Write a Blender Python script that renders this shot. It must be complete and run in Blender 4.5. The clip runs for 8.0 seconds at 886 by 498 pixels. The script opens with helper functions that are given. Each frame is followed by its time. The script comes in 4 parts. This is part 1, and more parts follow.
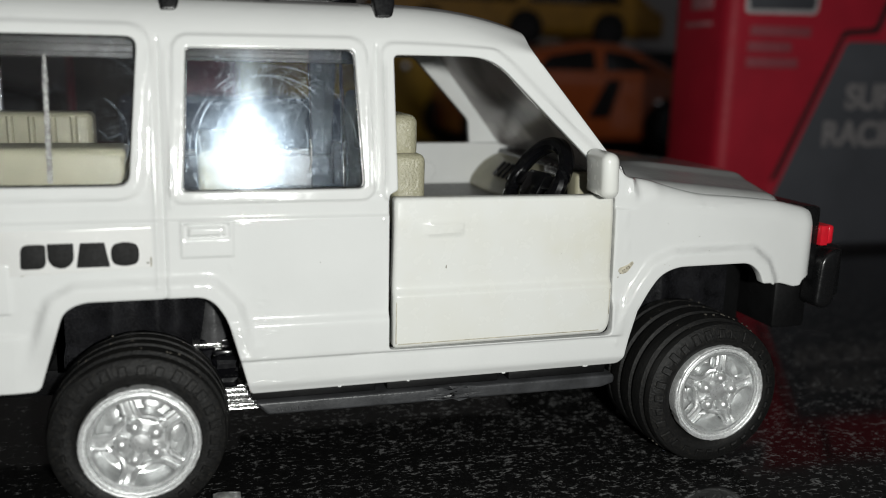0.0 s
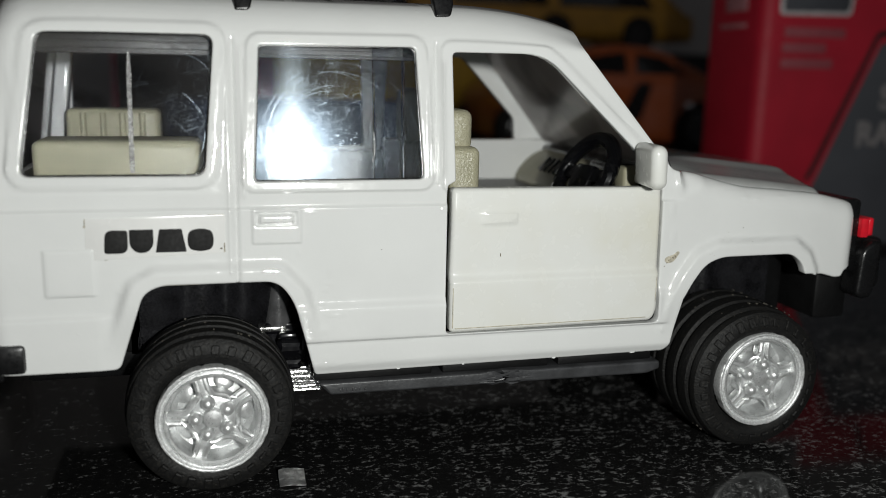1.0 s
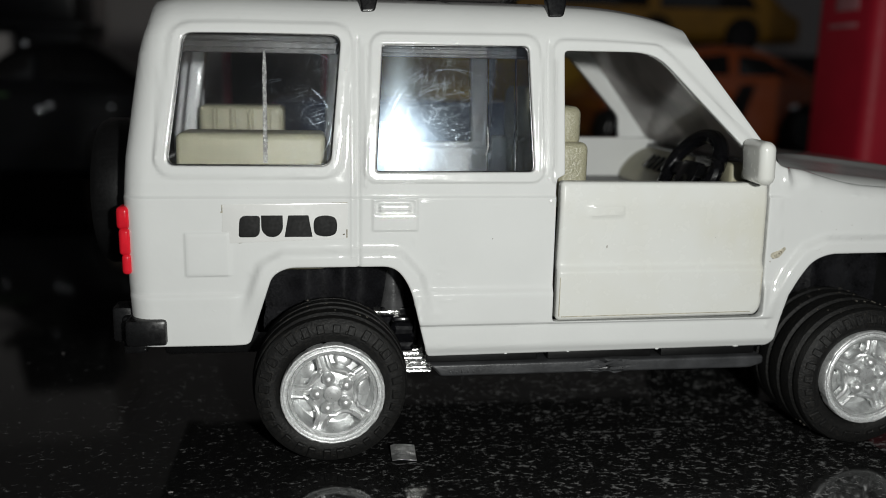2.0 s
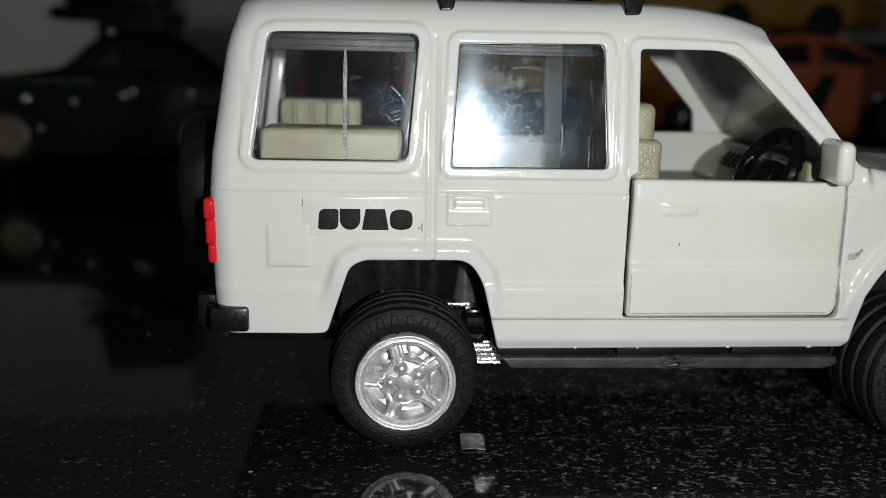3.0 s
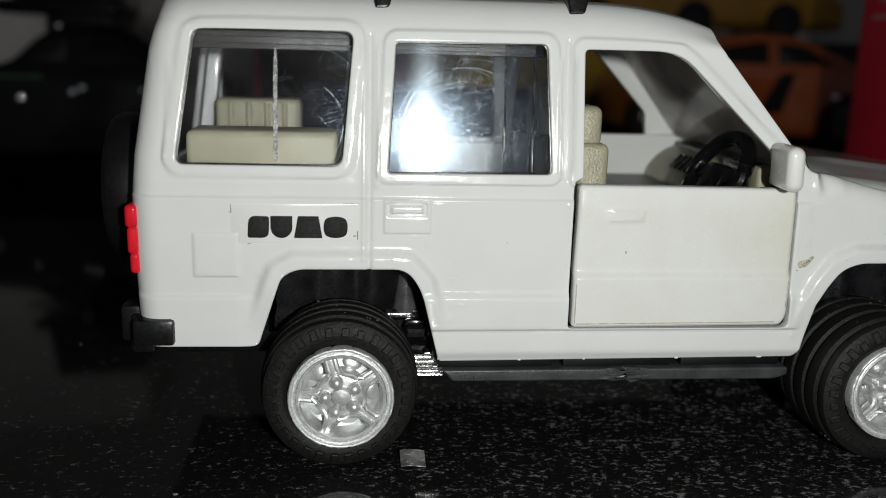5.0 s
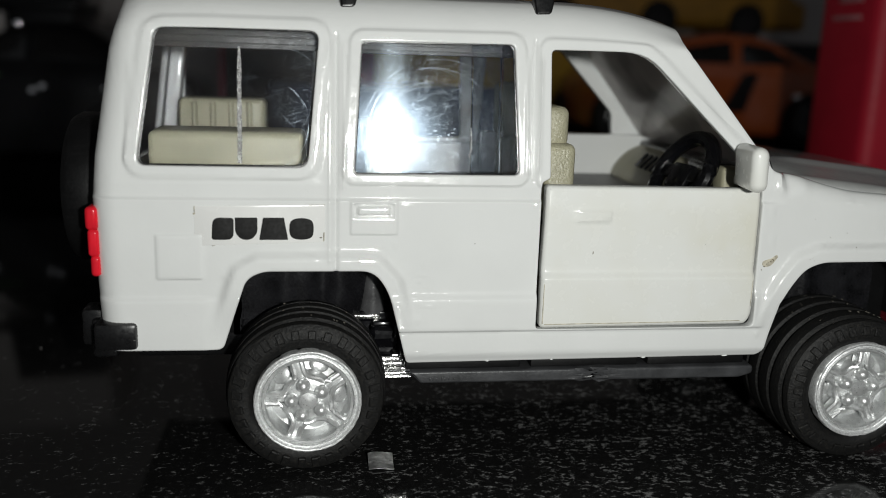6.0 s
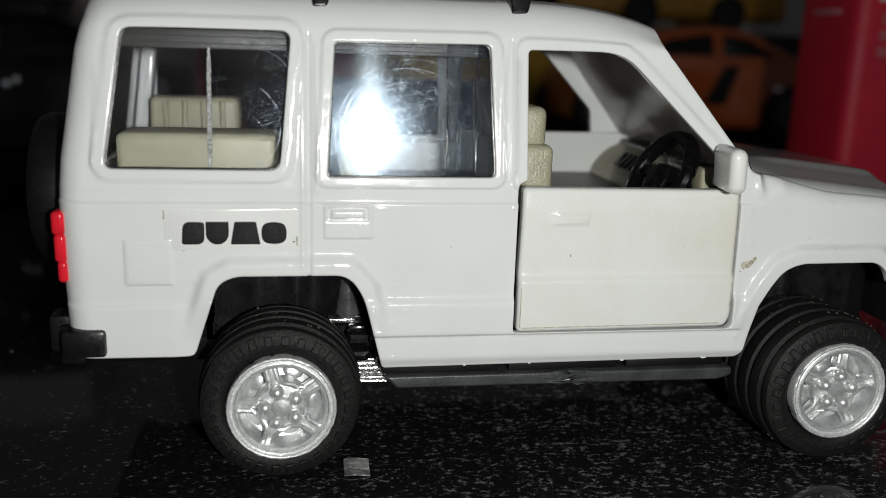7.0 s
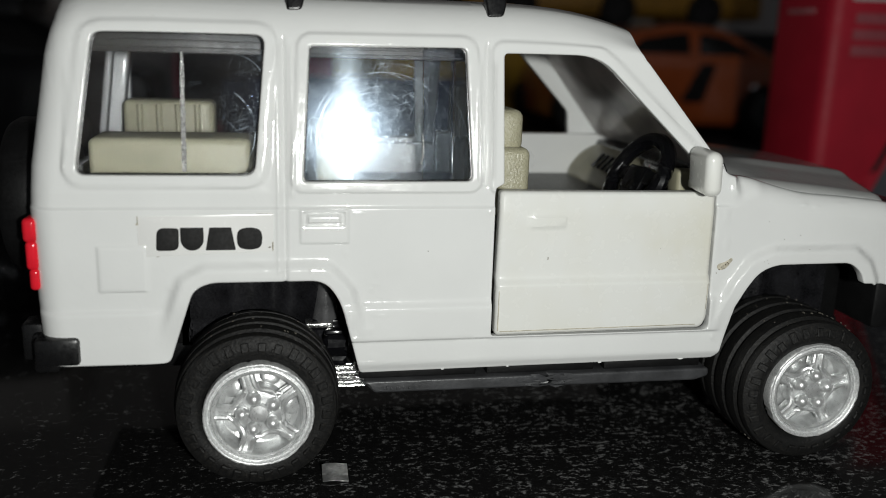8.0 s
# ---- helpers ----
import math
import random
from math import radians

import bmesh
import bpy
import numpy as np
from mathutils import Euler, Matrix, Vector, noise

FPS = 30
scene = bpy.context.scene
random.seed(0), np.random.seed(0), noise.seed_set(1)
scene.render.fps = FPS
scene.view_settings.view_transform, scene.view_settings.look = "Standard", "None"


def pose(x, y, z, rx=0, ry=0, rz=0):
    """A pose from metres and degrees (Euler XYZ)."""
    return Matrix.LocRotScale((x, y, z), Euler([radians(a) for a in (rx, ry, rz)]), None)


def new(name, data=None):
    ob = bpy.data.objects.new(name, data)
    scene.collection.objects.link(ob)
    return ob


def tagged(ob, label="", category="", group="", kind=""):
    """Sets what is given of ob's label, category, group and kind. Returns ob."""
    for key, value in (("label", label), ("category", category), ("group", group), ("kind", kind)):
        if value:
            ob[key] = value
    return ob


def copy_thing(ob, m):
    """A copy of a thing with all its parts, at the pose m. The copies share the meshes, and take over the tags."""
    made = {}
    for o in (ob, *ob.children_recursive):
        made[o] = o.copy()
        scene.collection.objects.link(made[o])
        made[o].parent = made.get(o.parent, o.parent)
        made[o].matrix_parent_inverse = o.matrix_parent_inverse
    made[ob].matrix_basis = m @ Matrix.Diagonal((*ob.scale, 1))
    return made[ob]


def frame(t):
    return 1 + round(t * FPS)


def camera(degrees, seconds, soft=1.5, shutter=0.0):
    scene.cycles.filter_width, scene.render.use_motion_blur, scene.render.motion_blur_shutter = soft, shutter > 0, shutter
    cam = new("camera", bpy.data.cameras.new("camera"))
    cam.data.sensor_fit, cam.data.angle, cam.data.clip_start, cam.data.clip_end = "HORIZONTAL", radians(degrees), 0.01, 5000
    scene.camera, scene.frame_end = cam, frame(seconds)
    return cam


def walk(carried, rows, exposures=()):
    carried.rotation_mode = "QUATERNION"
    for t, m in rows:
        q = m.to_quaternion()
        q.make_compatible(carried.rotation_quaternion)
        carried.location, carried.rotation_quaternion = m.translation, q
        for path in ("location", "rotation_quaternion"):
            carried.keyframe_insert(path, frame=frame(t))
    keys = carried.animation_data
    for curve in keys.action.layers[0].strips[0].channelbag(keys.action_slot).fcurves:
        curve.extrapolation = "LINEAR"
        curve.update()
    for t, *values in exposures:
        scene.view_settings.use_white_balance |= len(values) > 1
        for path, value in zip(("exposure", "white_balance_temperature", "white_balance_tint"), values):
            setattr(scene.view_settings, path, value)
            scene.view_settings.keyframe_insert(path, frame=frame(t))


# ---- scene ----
cam = camera(53.90, 8.0, soft=0.5)
# seconds, eye in metres, yaw, pitch, roll in degrees
ROWS = [
    (0.0, 0.00718, -0.10174, 0.05453, -15.792, -11.958, -1.274),
    (0.5, 0.00532, -0.10335, 0.05419, -15.859, -11.898, -1.146),
    (1.0, 0.00167, -0.10600, 0.05335, -14.260, -11.645, -1.153),
    (1.5, 0.00077, -0.10807, 0.05323, -11.358, -11.722, -1.072),
    (2.0, -0.00212, -0.11111, 0.05260, -8.242, -11.557, -1.086),
    (2.2, -0.00222, -0.11289, 0.05231, -6.799, -11.295, -0.971),
    (3.3, -0.00340, -0.11318, 0.05501, -3.283, -12.945, -1.266),
    (3.5, -0.00231, -0.11218, 0.05510, -3.126, -12.954, -1.213),
    (4.0, -0.00076, -0.11039, 0.05508, -3.182, -12.910, -1.308),
    (4.5, 0.00038, -0.10842, 0.05543, -4.599, -13.128, -1.488),
    (5.0, 0.00110, -0.10800, 0.05484, -5.811, -12.811, -1.607),
    (6.5, 0.00131, -0.10644, 0.05544, -8.637, -12.996, -1.845),
    (7.0, 0.00253, -0.10539, 0.05635, -9.015, -13.461, -1.850),
    (7.5, 0.00298, -0.10505, 0.05536, -9.915, -12.941, -1.825),
    (8.0, 0.00300, -0.10497, 0.05716, -10.367, -13.608, -1.754),
]
walk(cam, [(t, pose(x, y, z, 90 + pitch, roll, yaw)) for t, x, y, z, yaw, pitch, roll in ROWS],
     exposures=((0.0, 0.27), (0.5, 0.25), (1.0, 0.14), (2.0, 0.06), (3.5, 0.06), (5.0, 0.09), (7.0, 0.12), (8.0, 0.13)))
# ---- end of walk ----

cam.data.dof.use_dof = True
cam.data.dof.focus_distance = 0.118
cam.data.dof.aperture_fstop = 17.0

# ---- light ----
world = bpy.data.worlds.new("world")
scene.world = world
world.use_nodes = True
world.node_tree.nodes["Background"].inputs["Color"].default_value = (0.9, 0.95, 1.0, 1)
world.node_tree.nodes["Background"].inputs["Strength"].default_value = 0.13

# the phone's own torch, just above the lens: the only lamp in the dark room
torch = new("phone_torch", bpy.data.lights.new("phone_torch", "POINT"))
torch.data.energy = 0.60
torch.data.color = (0.975, 0.99, 0.95)
torch.data.shadow_soft_size = 0.0028
torch.location = (0.0212, -0.1340, 0.0600)

# ---- materials ----
CM = 0.01


def node(nt, kind, **sets):
    n = nt.nodes.new(kind)
    for k, v in sets.items():
        n.inputs[k.replace("_", " ")].default_value = v
    return n


def noise_at(nt, scale, detail=3.0, rough=0.5, stretch=(1, 1, 1)):
    co = nt.nodes.new("ShaderNodeTexCoord")
    mp = nt.nodes.new("ShaderNodeMapping")
    mp.inputs["Scale"].default_value = stretch
    nt.links.new(co.outputs["Object"], mp.inputs["Vector"])
    n = node(nt, "ShaderNodeTexNoise", Scale=scale, Detail=detail, Roughness=rough)
    nt.links.new(mp.outputs["Vector"], n.inputs["Vector"])
    return n.outputs["Fac"]


def ramp(nt, fac, stops):
    r = nt.nodes.new("ShaderNodeValToRGB")
    els = r.color_ramp.elements
    while len(els) < len(stops):
        els.new(0.5)
    for e, (p, c) in zip(els, stops):
        e.position = p
        e.color = (*c, 1) if len(c) == 3 else c
    nt.links.new(fac, r.inputs["Fac"])
    return r.outputs["Color"]


def grey(v):
    return (v, v, v)


def material(name, base, rough, vary=0.06, scale=300.0, fine=2500.0, bump=0.02, metal=0.0, coat=0.0, rvary=0.08,
             transmission=0.0, ior=1.5, subsurface=0.0):
    m = bpy.data.materials.new(name)
    m.use_nodes = True
    nt = m.node_tree
    b = nt.nodes["Principled BSDF"]
    dark = tuple(max(0, c * (1 - vary * 1.5)) for c in base)
    lite = tuple(min(1, c * (1 + vary)) for c in base)
    coarse = noise_at(nt, scale, 4)
    nt.links.new(ramp(nt, coarse, [(0.3, dark), (0.65, lite)]), b.inputs["Base Color"])
    fin = noise_at(nt, fine, 3)
    nt.links.new(ramp(nt, fin, [(0.3, grey(max(0, rough - rvary))), (0.75, grey(min(1, rough + rvary)))]), b.inputs["Roughness"])
    b.inputs["Metallic"].default_value = metal
    b.inputs["Coat Weight"].default_value = coat
    b.inputs["Coat Roughness"].default_value = 0.04
    b.inputs["Transmission Weight"].default_value = transmission
    b.inputs["IOR"].default_value = ior
    if subsurface:
        b.inputs["Subsurface Weight"].default_value = subsurface
        b.inputs["Subsurface Radius"].default_value = (0.002, 0.0015, 0.001)
        b.inputs["Subsurface Scale"].default_value = 0.3
    if bump:
        bp = node(nt, "ShaderNodeBump", Strength=bump, Distance=0.0004)
        nt.links.new(fin, bp.inputs["Height"])
        nt.links.new(bp.outputs["Normal"], b.inputs["Normal"])
        nt.links.new(bp.outputs["Normal"], b.inputs["Coat Normal"])
    return m


def granite_material():
    m = bpy.data.materials.new("polished_black_granite")
    m.use_nodes = True
    nt = m.node_tree
    b = nt.nodes["Principled BSDF"]
    big = noise_at(nt, 260, 3, 0.6)
    flecks = noise_at(nt, 1050, 6, 0.70, (0.8, 1.2, 1))
    fine = noise_at(nt, 3000, 3, 0.6)
    mix = node(nt, "ShaderNodeMath")
    mix.operation = "MULTIPLY_ADD"
    mix.inputs[1].default_value = 0.35
    nt.links.new(big, mix.inputs[0])
    nt.links.new(flecks, mix.inputs[2])
    mix2 = node(nt, "ShaderNodeMath")
    mix2.operation = "MULTIPLY_ADD"
    mix2.inputs[1].default_value = 0.25
    nt.links.new(fine, mix2.inputs[0])
    nt.links.new(mix.outputs[0], mix2.inputs[2])
    # fewer flecks towards one end of the slab
    co = nt.nodes.new("ShaderNodeTexCoord")
    sep = nt.nodes.new("ShaderNodeSeparateXYZ")
    nt.links.new(co.outputs["Object"], sep.inputs[0])
    rg = nt.nodes.new("ShaderNodeMapRange")
    for key, value in (("From Min", -0.07), ("From Max", 0.04), ("To Min", 0.075), ("To Max", -0.012)):
        rg.inputs[key].default_value = value
    nt.links.new(sep.outputs["X"], rg.inputs["Value"])
    less = node(nt, "ShaderNodeMath")
    less.operation = "SUBTRACT"
    nt.links.new(mix2.outputs[0], less.inputs[0])
    nt.links.new(rg.outputs[0], less.inputs[1])
    col = ramp(nt, less.outputs[0], [(0.0, grey(0.0055)), (0.72, grey(0.0075)), (0.862, grey(0.011)), (0.888, grey(0.048)), (0.95, grey(0.16))])
    nt.links.new(col, b.inputs["Base Color"])
    b.inputs["Roughness"].default_value = 0.07
    b.inputs["IOR"].default_value = 1.34
    return m


def window_material(name, scratch, haze, tint=(0.70, 0.72, 0.75), streak=0.0, pits=0.0, rings=(), dust=0.0, smoky=False):
    m = bpy.data.materials.new(name)
    m.use_nodes = True
    nt = m.node_tree
    b = nt.nodes["Principled BSDF"]
    b.inputs["Transmission Weight"].default_value = 1.0
    b.inputs["IOR"].default_value = 1.12
    b.inputs["Specular IOR Level"].default_value = 0.5
    b.inputs["Roughness"].default_value = 0.02
    out = nt.nodes["Material Output"]
    b.inputs["Base Color"].default_value = (*tint, 1)
    # worn layers: a fine polish haze and scratches that scatter the light
    hazy = nt.nodes.new("ShaderNodeBsdfGlossy")
    hazy.distribution = "BECKMANN"
    hazy.inputs["Color"].default_value = (0.66, 0.82, 1.0, 1)
    hazy.inputs["Roughness"].default_value = 0.17
    gl = nt.nodes.new("ShaderNodeBsdfGlossy")
    gl.distribution = "BECKMANN"
    gl.inputs["Color"].default_value = (0.74, 0.87, 1.0, 1)
    gl.inputs["Roughness"].default_value = 0.27
    co = nt.nodes.new("ShaderNodeTexCoord")
    acc = None
    for ang, sc in ((0.35, 2300), (-0.8, 2800), (1.15, 2000), (1.45, 2500)):
        turn = nt.nodes.new("ShaderNodeMapping")
        turn.inputs["Rotation"].default_value = (0, ang, 0)
        nt.links.new(co.outputs["Object"], turn.inputs["Vector"])
        mp = nt.nodes.new("ShaderNodeMapping")
        mp.inputs["Scale"].default_value = (0.11, 1.0, 6.0)
        nt.links.new(turn.outputs["Vector"], mp.inputs["Vector"])
        n = node(nt, "ShaderNodeTexNoise", Scale=sc, Detail=1.5, Roughness=0.5)
        nt.links.new(mp.outputs["Vector"], n.inputs["Vector"])
        r = ramp(nt, n.outputs["Fac"], [(0.68, grey(0)), (0.74, grey(1))])
        if acc is None:
            acc = r
        else:
            mx = node(nt, "ShaderNodeMath")
            mx.operation = "MAXIMUM"
            nt.links.new(acc, mx.inputs[0])
            nt.links.new(r, mx.inputs[1])
            acc = mx.outputs[0]
    blot = ramp(nt, noise_at(nt, 1100, 5, 0.7), [(0.35, grey(0.45)), (0.7, grey(1.0))])
    patch = ramp(nt, noise_at(nt, 170, 3, 0.6), [(0.42, grey(0.1)), (0.62, grey(1.6))])
    some = node(nt, "ShaderNodeMath")
    some.operation = "MULTIPLY"
    nt.links.new(acc, some.inputs[0])
    nt.links.new(patch, some.inputs[1])
    mul = node(nt, "ShaderNodeMath")
    mul.operation = "MULTIPLY"
    mul.inputs[1].default_value = scratch
    nt.links.new(some.outputs[0], mul.inputs[0])
    hz = node(nt, "ShaderNodeMath")
    hz.operation = "MULTIPLY"
    hz.inputs[1].default_value = haze
    nt.links.new(blot, hz.inputs[0])
    ms0 = nt.nodes.new("ShaderNodeMixShader")
    nt.links.new(hz.outputs[0], ms0.inputs["Fac"])
    nt.links.new(b.outputs[0], ms0.inputs[1])
    nt.links.new(hazy.outputs[0], ms0.inputs[2])
    worn = mul.outputs[0]
    # small pits, gathered in patches, and long arcs from rubbing
    extra = []
    if pits:
        dots = ramp(nt, noise_at(nt, 3000, 2, 0.5, (1, 1, 1.3)), [(0.62, grey(0)), (0.68, grey(pits))])
        where = ramp(nt, noise_at(nt, 120, 3, 0.6), [(0.45, grey(0.15)), (0.6, grey(1.0))])
        pm = node(nt, "ShaderNodeMath")
        pm.operation = "MULTIPLY"
        nt.links.new(dots, pm.inputs[0])
        nt.links.new(where, pm.inputs[1])
        extra.append(pm.outputs[0])
    for cx, cz, rad, wide, gain in rings:
        off = nt.nodes.new("ShaderNodeVectorMath")
        off.operation = "MULTIPLY_ADD"
        off.inputs[1].default_value = (1, 0, 1)
        off.inputs[2].default_value = (-cx, 0, -cz)
        nt.links.new(co.outputs["Object"], off.inputs[0])
        ln = nt.nodes.new("ShaderNodeVectorMath")
        ln.operation = "LENGTH"
        nt.links.new(off.outputs[0], ln.inputs[0])
        band = node(nt, "ShaderNodeMath")
        band.operation = "COMPARE"
        band.inputs[1].default_value = rad
        band.inputs[2].default_value = wide
        nt.links.new(ln.outputs["Value"], band.inputs[0])
        part_of = ramp(nt, noise_at(nt, 420, 3, 0.6), [(0.46, grey(0)), (0.56, grey(gain))])
        rm = node(nt, "ShaderNodeMath")
        rm.operation = "MULTIPLY"
        nt.links.new(band.outputs[0], rm.inputs[0])
        nt.links.new(part_of, rm.inputs[1])
        extra.append(rm.outputs[0])
    for e in extra:
        ad = node(nt, "ShaderNodeMath")
        ad.operation = "ADD"
        nt.links.new(worn, ad.inputs[0])
        nt.links.new(e, ad.inputs[1])
        worn = ad.outputs[0]
    ms = nt.nodes.new("ShaderNodeMixShader")
    nt.links.new(worn, ms.inputs["Fac"])
    nt.links.new(ms0.outputs[0], ms.inputs[1])
    nt.links.new(gl.outputs[0], ms.inputs[2])
    # rubbed up and down: a streak of glare
    rub = nt.nodes.new("ShaderNodeBsdfGlossy")
    rub.distribution = "BECKMANN"
    rub.inputs["Color"].default_value = (0.75, 0.88, 1.0, 1)
    rub.inputs["Roughness"].default_value = 0.15
    rub.inputs["Anisotropy"].default_value = 0.64
    along = node(nt, "ShaderNodeCombineXYZ", X=1.0, Y=0.0, Z=0.0)
    nt.links.new(along.outputs["Vector"], rub.inputs["Tangent"])
    ms3 = nt.nodes.new("ShaderNodeMixShader")
    ms3.inputs["Fac"].default_value = streak
    nt.links.new(ms.outputs[0], ms3.inputs[1])
    nt.links.new(rub.outputs[0], ms3.inputs[2])
    last = ms3.outputs[0]
    if dust:
        grime = nt.nodes.new("ShaderNodeBsdfDiffuse")
        grime.inputs["Color"].default_value = (0.60, 0.56, 0.53, 1)
        ms4 = nt.nodes.new("ShaderNodeMixShader")
        if smoky:
            # even smoky film with fine wiped lines; its darker cloud paints a cabin reflection
            cloud = ramp(nt, noise_at(nt, 75, 2, 0.45), [(0.36, (0.50, 0.48, 0.46)), (0.47, (0.80, 0.77, 0.74)), (0.62, (0.86, 0.83, 0.80))])
            grime = nt.nodes.new("ShaderNodeBsdfPrincipled")
            grime.inputs["Roughness"].default_value = 0.16
            nt.links.new(cloud, grime.inputs["Base Color"])
            cover = ramp(nt, noise_at(nt, 260, 3, 0.5), [(0.35, grey(dust * 0.93)), (0.65, grey(dust))])
        else:
            cover = ramp(nt, noise_at(nt, 75, 2, 0.45), [(0.40, grey(dust * 0.35)), (0.52, grey(dust))])
        nt.links.new(cover, ms4.inputs["Fac"])
        nt.links.new(last, ms4.inputs[1])
        nt.links.new(grime.outputs[0], ms4.inputs[2])
        last = ms4.outputs[0]
    nt.links.new(last, out.inputs["Surface"])
    return m


WHITE = material("glossy_white_enamel", (0.80, 0.81, 0.80), 0.13, 0.015, 120, 700, 0.07, coat=1.0, rvary=0.04)
nt = WHITE.node_tree
pimple = ramp(nt, noise_at(nt, 1300, 2, 0.5), [(0.70, grey(0)), (0.78, grey(1))])
bp0 = node(nt, "ShaderNodeBump", Strength=0.09, Distance=0.0003)
nt.links.new(pimple, bp0.inputs["Height"])
for n in nt.nodes:
    if n.type == "BUMP" and n != bp0:
        nt.links.new(bp0.outputs["Normal"], n.inputs["Normal"])
DOOR = material("cream_white_plastic", (0.78, 0.785, 0.74), 0.26, 0.015, 60, 700, 0.006, rvary=0.04)
nt = DOOR.node_tree
aged = ramp(nt, noise_at(nt, 55, 4, 0.6), [(0.40, (0.80, 0.808, 0.78)), (0.56, (0.775, 0.775, 0.725)), (0.70, (0.74, 0.73, 0.64))])
nt.links.new(aged, nt.nodes["Principled BSDF"].inputs["Base Color"])
CREAM = material("cream_moulded_plastic", (0.40, 0.38, 0.27), 0.42, 0.08, 200, 2600, 0.05)
CREAM.node_tree.nodes["Principled BSDF"].inputs["Specular IOR Level"].default_value = 0.25
LEATHER = material("cream_grained_plastic", (0.40, 0.38, 0.27), 0.24, 0.08, 200, 3000, 0.45)
BLACK = material("black_moulded_plastic", (0.0075, 0.0075, 0.008), 0.30, 0.12, 220, 1800, 0.04)
GREYBLK = material("dull_dark_grey_plastic", (0.046, 0.047, 0.050), 0.42, 0.3, 260, 1800, 0.15)
SPARE = material("dark_moulded_rubber", (0.005, 0.005, 0.0053), 0.5, 0.2, 300, 2200, 0.05)
SPARE.node_tree.nodes["Principled BSDF"].inputs["Specular IOR Level"].default_value = 0.3
RUBBER = material("dusty_black_rubber", (0.010, 0.010, 0.010), 0.60, 0.4, 500, 3000, 0.3)
nt = RUBBER.node_tree
dusty = ramp(nt, noise_at(nt, 2600, 6, 0.75), [(0.52, (0.0065, 0.0065, 0.0065)), (0.67, (0.022, 0.020, 0.017)), (0.75, (0.20, 0.18, 0.14))])
nt.links.new(dusty, nt.nodes["Principled BSDF"].inputs["Base Color"])
nt.nodes["Principled BSDF"].inputs["Specular IOR Level"].default_value = 0.3
SILVER = material("sprayed_silver_plastic", (0.80, 0.81, 0.81), 0.36, 0.14, 700, 6500, 0.13, metal=0.72, rvary=0.1)
LIP = material("grainy_silver_rim_edge", (0.84, 0.85, 0.85), 0.42, 0.16, 3200, 9000, 0.14, metal=0.6, rvary=0.12)
STEEL = material("scuffed_bare_metal", (0.72, 0.72, 0.70), 0.24, 0.25, 900, 2600, 0.25, metal=0.95)
RED = material("translucent_red_lens", (0.72, 0.015, 0.03), 0.16, 0.12, 400, 2000, 0.05, subsurface=0.1)
# on the side panes the dust value paints a pale veil of haze
GLASS = window_material("clear_side_window", 0.030, 0.0035, pits=0.018, dust=0.014,
                        rings=((-0.0058, 0.0452, 0.0058, 0.00003, 0.05), (-0.0062, 0.0446, 0.0066, 0.00003, 0.04), (-0.0030, 0.0500, 0.0046, 0.00002, 0.05)))
GLASS_WORN = window_material("scratched_side_window", 0.026, 0.0085, streak=0.0024, pits=0.04, dust=0.012,
                             rings=((0.0160, 0.0442, 0.0086, 0.00004, 0.030), (0.0150, 0.0450, 0.0054, 0.00003, 0.020), (0.0150, 0.0456, 0.0072, 0.00002, 0.030), (0.0166, 0.0440, 0.0099, 0.00003, 0.030),
                                    (0.0158, 0.0448, 0.0063, 0.00002, 0.028)))
SCREEN = window_material("smoky_windscreen", 0.02, 0.02, (0.50, 0.50, 0.50), dust=0.93, smoky=True)
SHADE_TINT = window_material("shade_tint_plastic", 0.01, 0.004, (0.62, 0.64, 0.68))
ROOF_SHADE = material("dark_grey_brown_shade", (0.032, 0.030, 0.027), 0.45, 0.2, 300, 1800, 0.08)
RIBMAT = material("frosted_moulding_line", (0.85, 0.85, 0.84), 0.24, 0.25, 2500, 5000, 1.0, metal=0.6)
DECAL = material("black_printed_ink", (0.004, 0.004, 0.004), 0.75, 0.2, 500, 2500, 0.02)
FILM = material("clear_sticker_film", (0.80, 0.80, 0.785), 0.22, 0.02, 200, 1500, 0.02)
GRIME = material("pale_brown_grime", (0.50, 0.47, 0.38), 0.6, 0.25, 900, 4000, 0.2)
RUST = material("brown_chipped_paint", (0.16, 0.12, 0.07), 0.7, 0.5, 2500, 6000, 0.5)
GRANITE = granite_material()
WALLPAINT = material("plain_grey_wall_paint", (0.44, 0.41, 0.40), 0.7, 0.05, 12, 200, 0.1)
CARD = material("pale_grey_carton", (0.64, 0.60, 0.58), 0.6, 0.05, 40, 500, 0.1)
REDCARD = material("red_printed_card", (0.52, 0.012, 0.034), 0.55, 0.08, 60, 900, 0.04)
GREYCARD = material("slate_grey_printed_card", (0.085, 0.088, 0.10), 0.4, 0.08, 60, 900, 0.04)
BLACKCARD = material("black_printed_card", (0.012, 0.010, 0.012), 0.75, 0.2, 80, 900, 0.03)
GREYINK = material("dull_grey_lettering", (0.30, 0.28, 0.28), 0.5, 0.1, 200, 1200, 0.02)
PINKINK = material("dull_pink_printed_ink", (0.52, 0.22, 0.24), 0.5, 0.1, 200, 1200, 0.02)
INK = material("pale_printed_ink", (0.62, 0.58, 0.58), 0.5, 0.1, 200, 1200, 0.02)
ORANGE = material("orange_car_paint", (0.40, 0.085, 0.02), 0.3, 0.06, 100, 900, 0.01, coat=0.6)
YELLOW = material("yellow_car_paint", (0.34, 0.17, 0.014), 0.5, 0.12, 100, 900, 0.01)
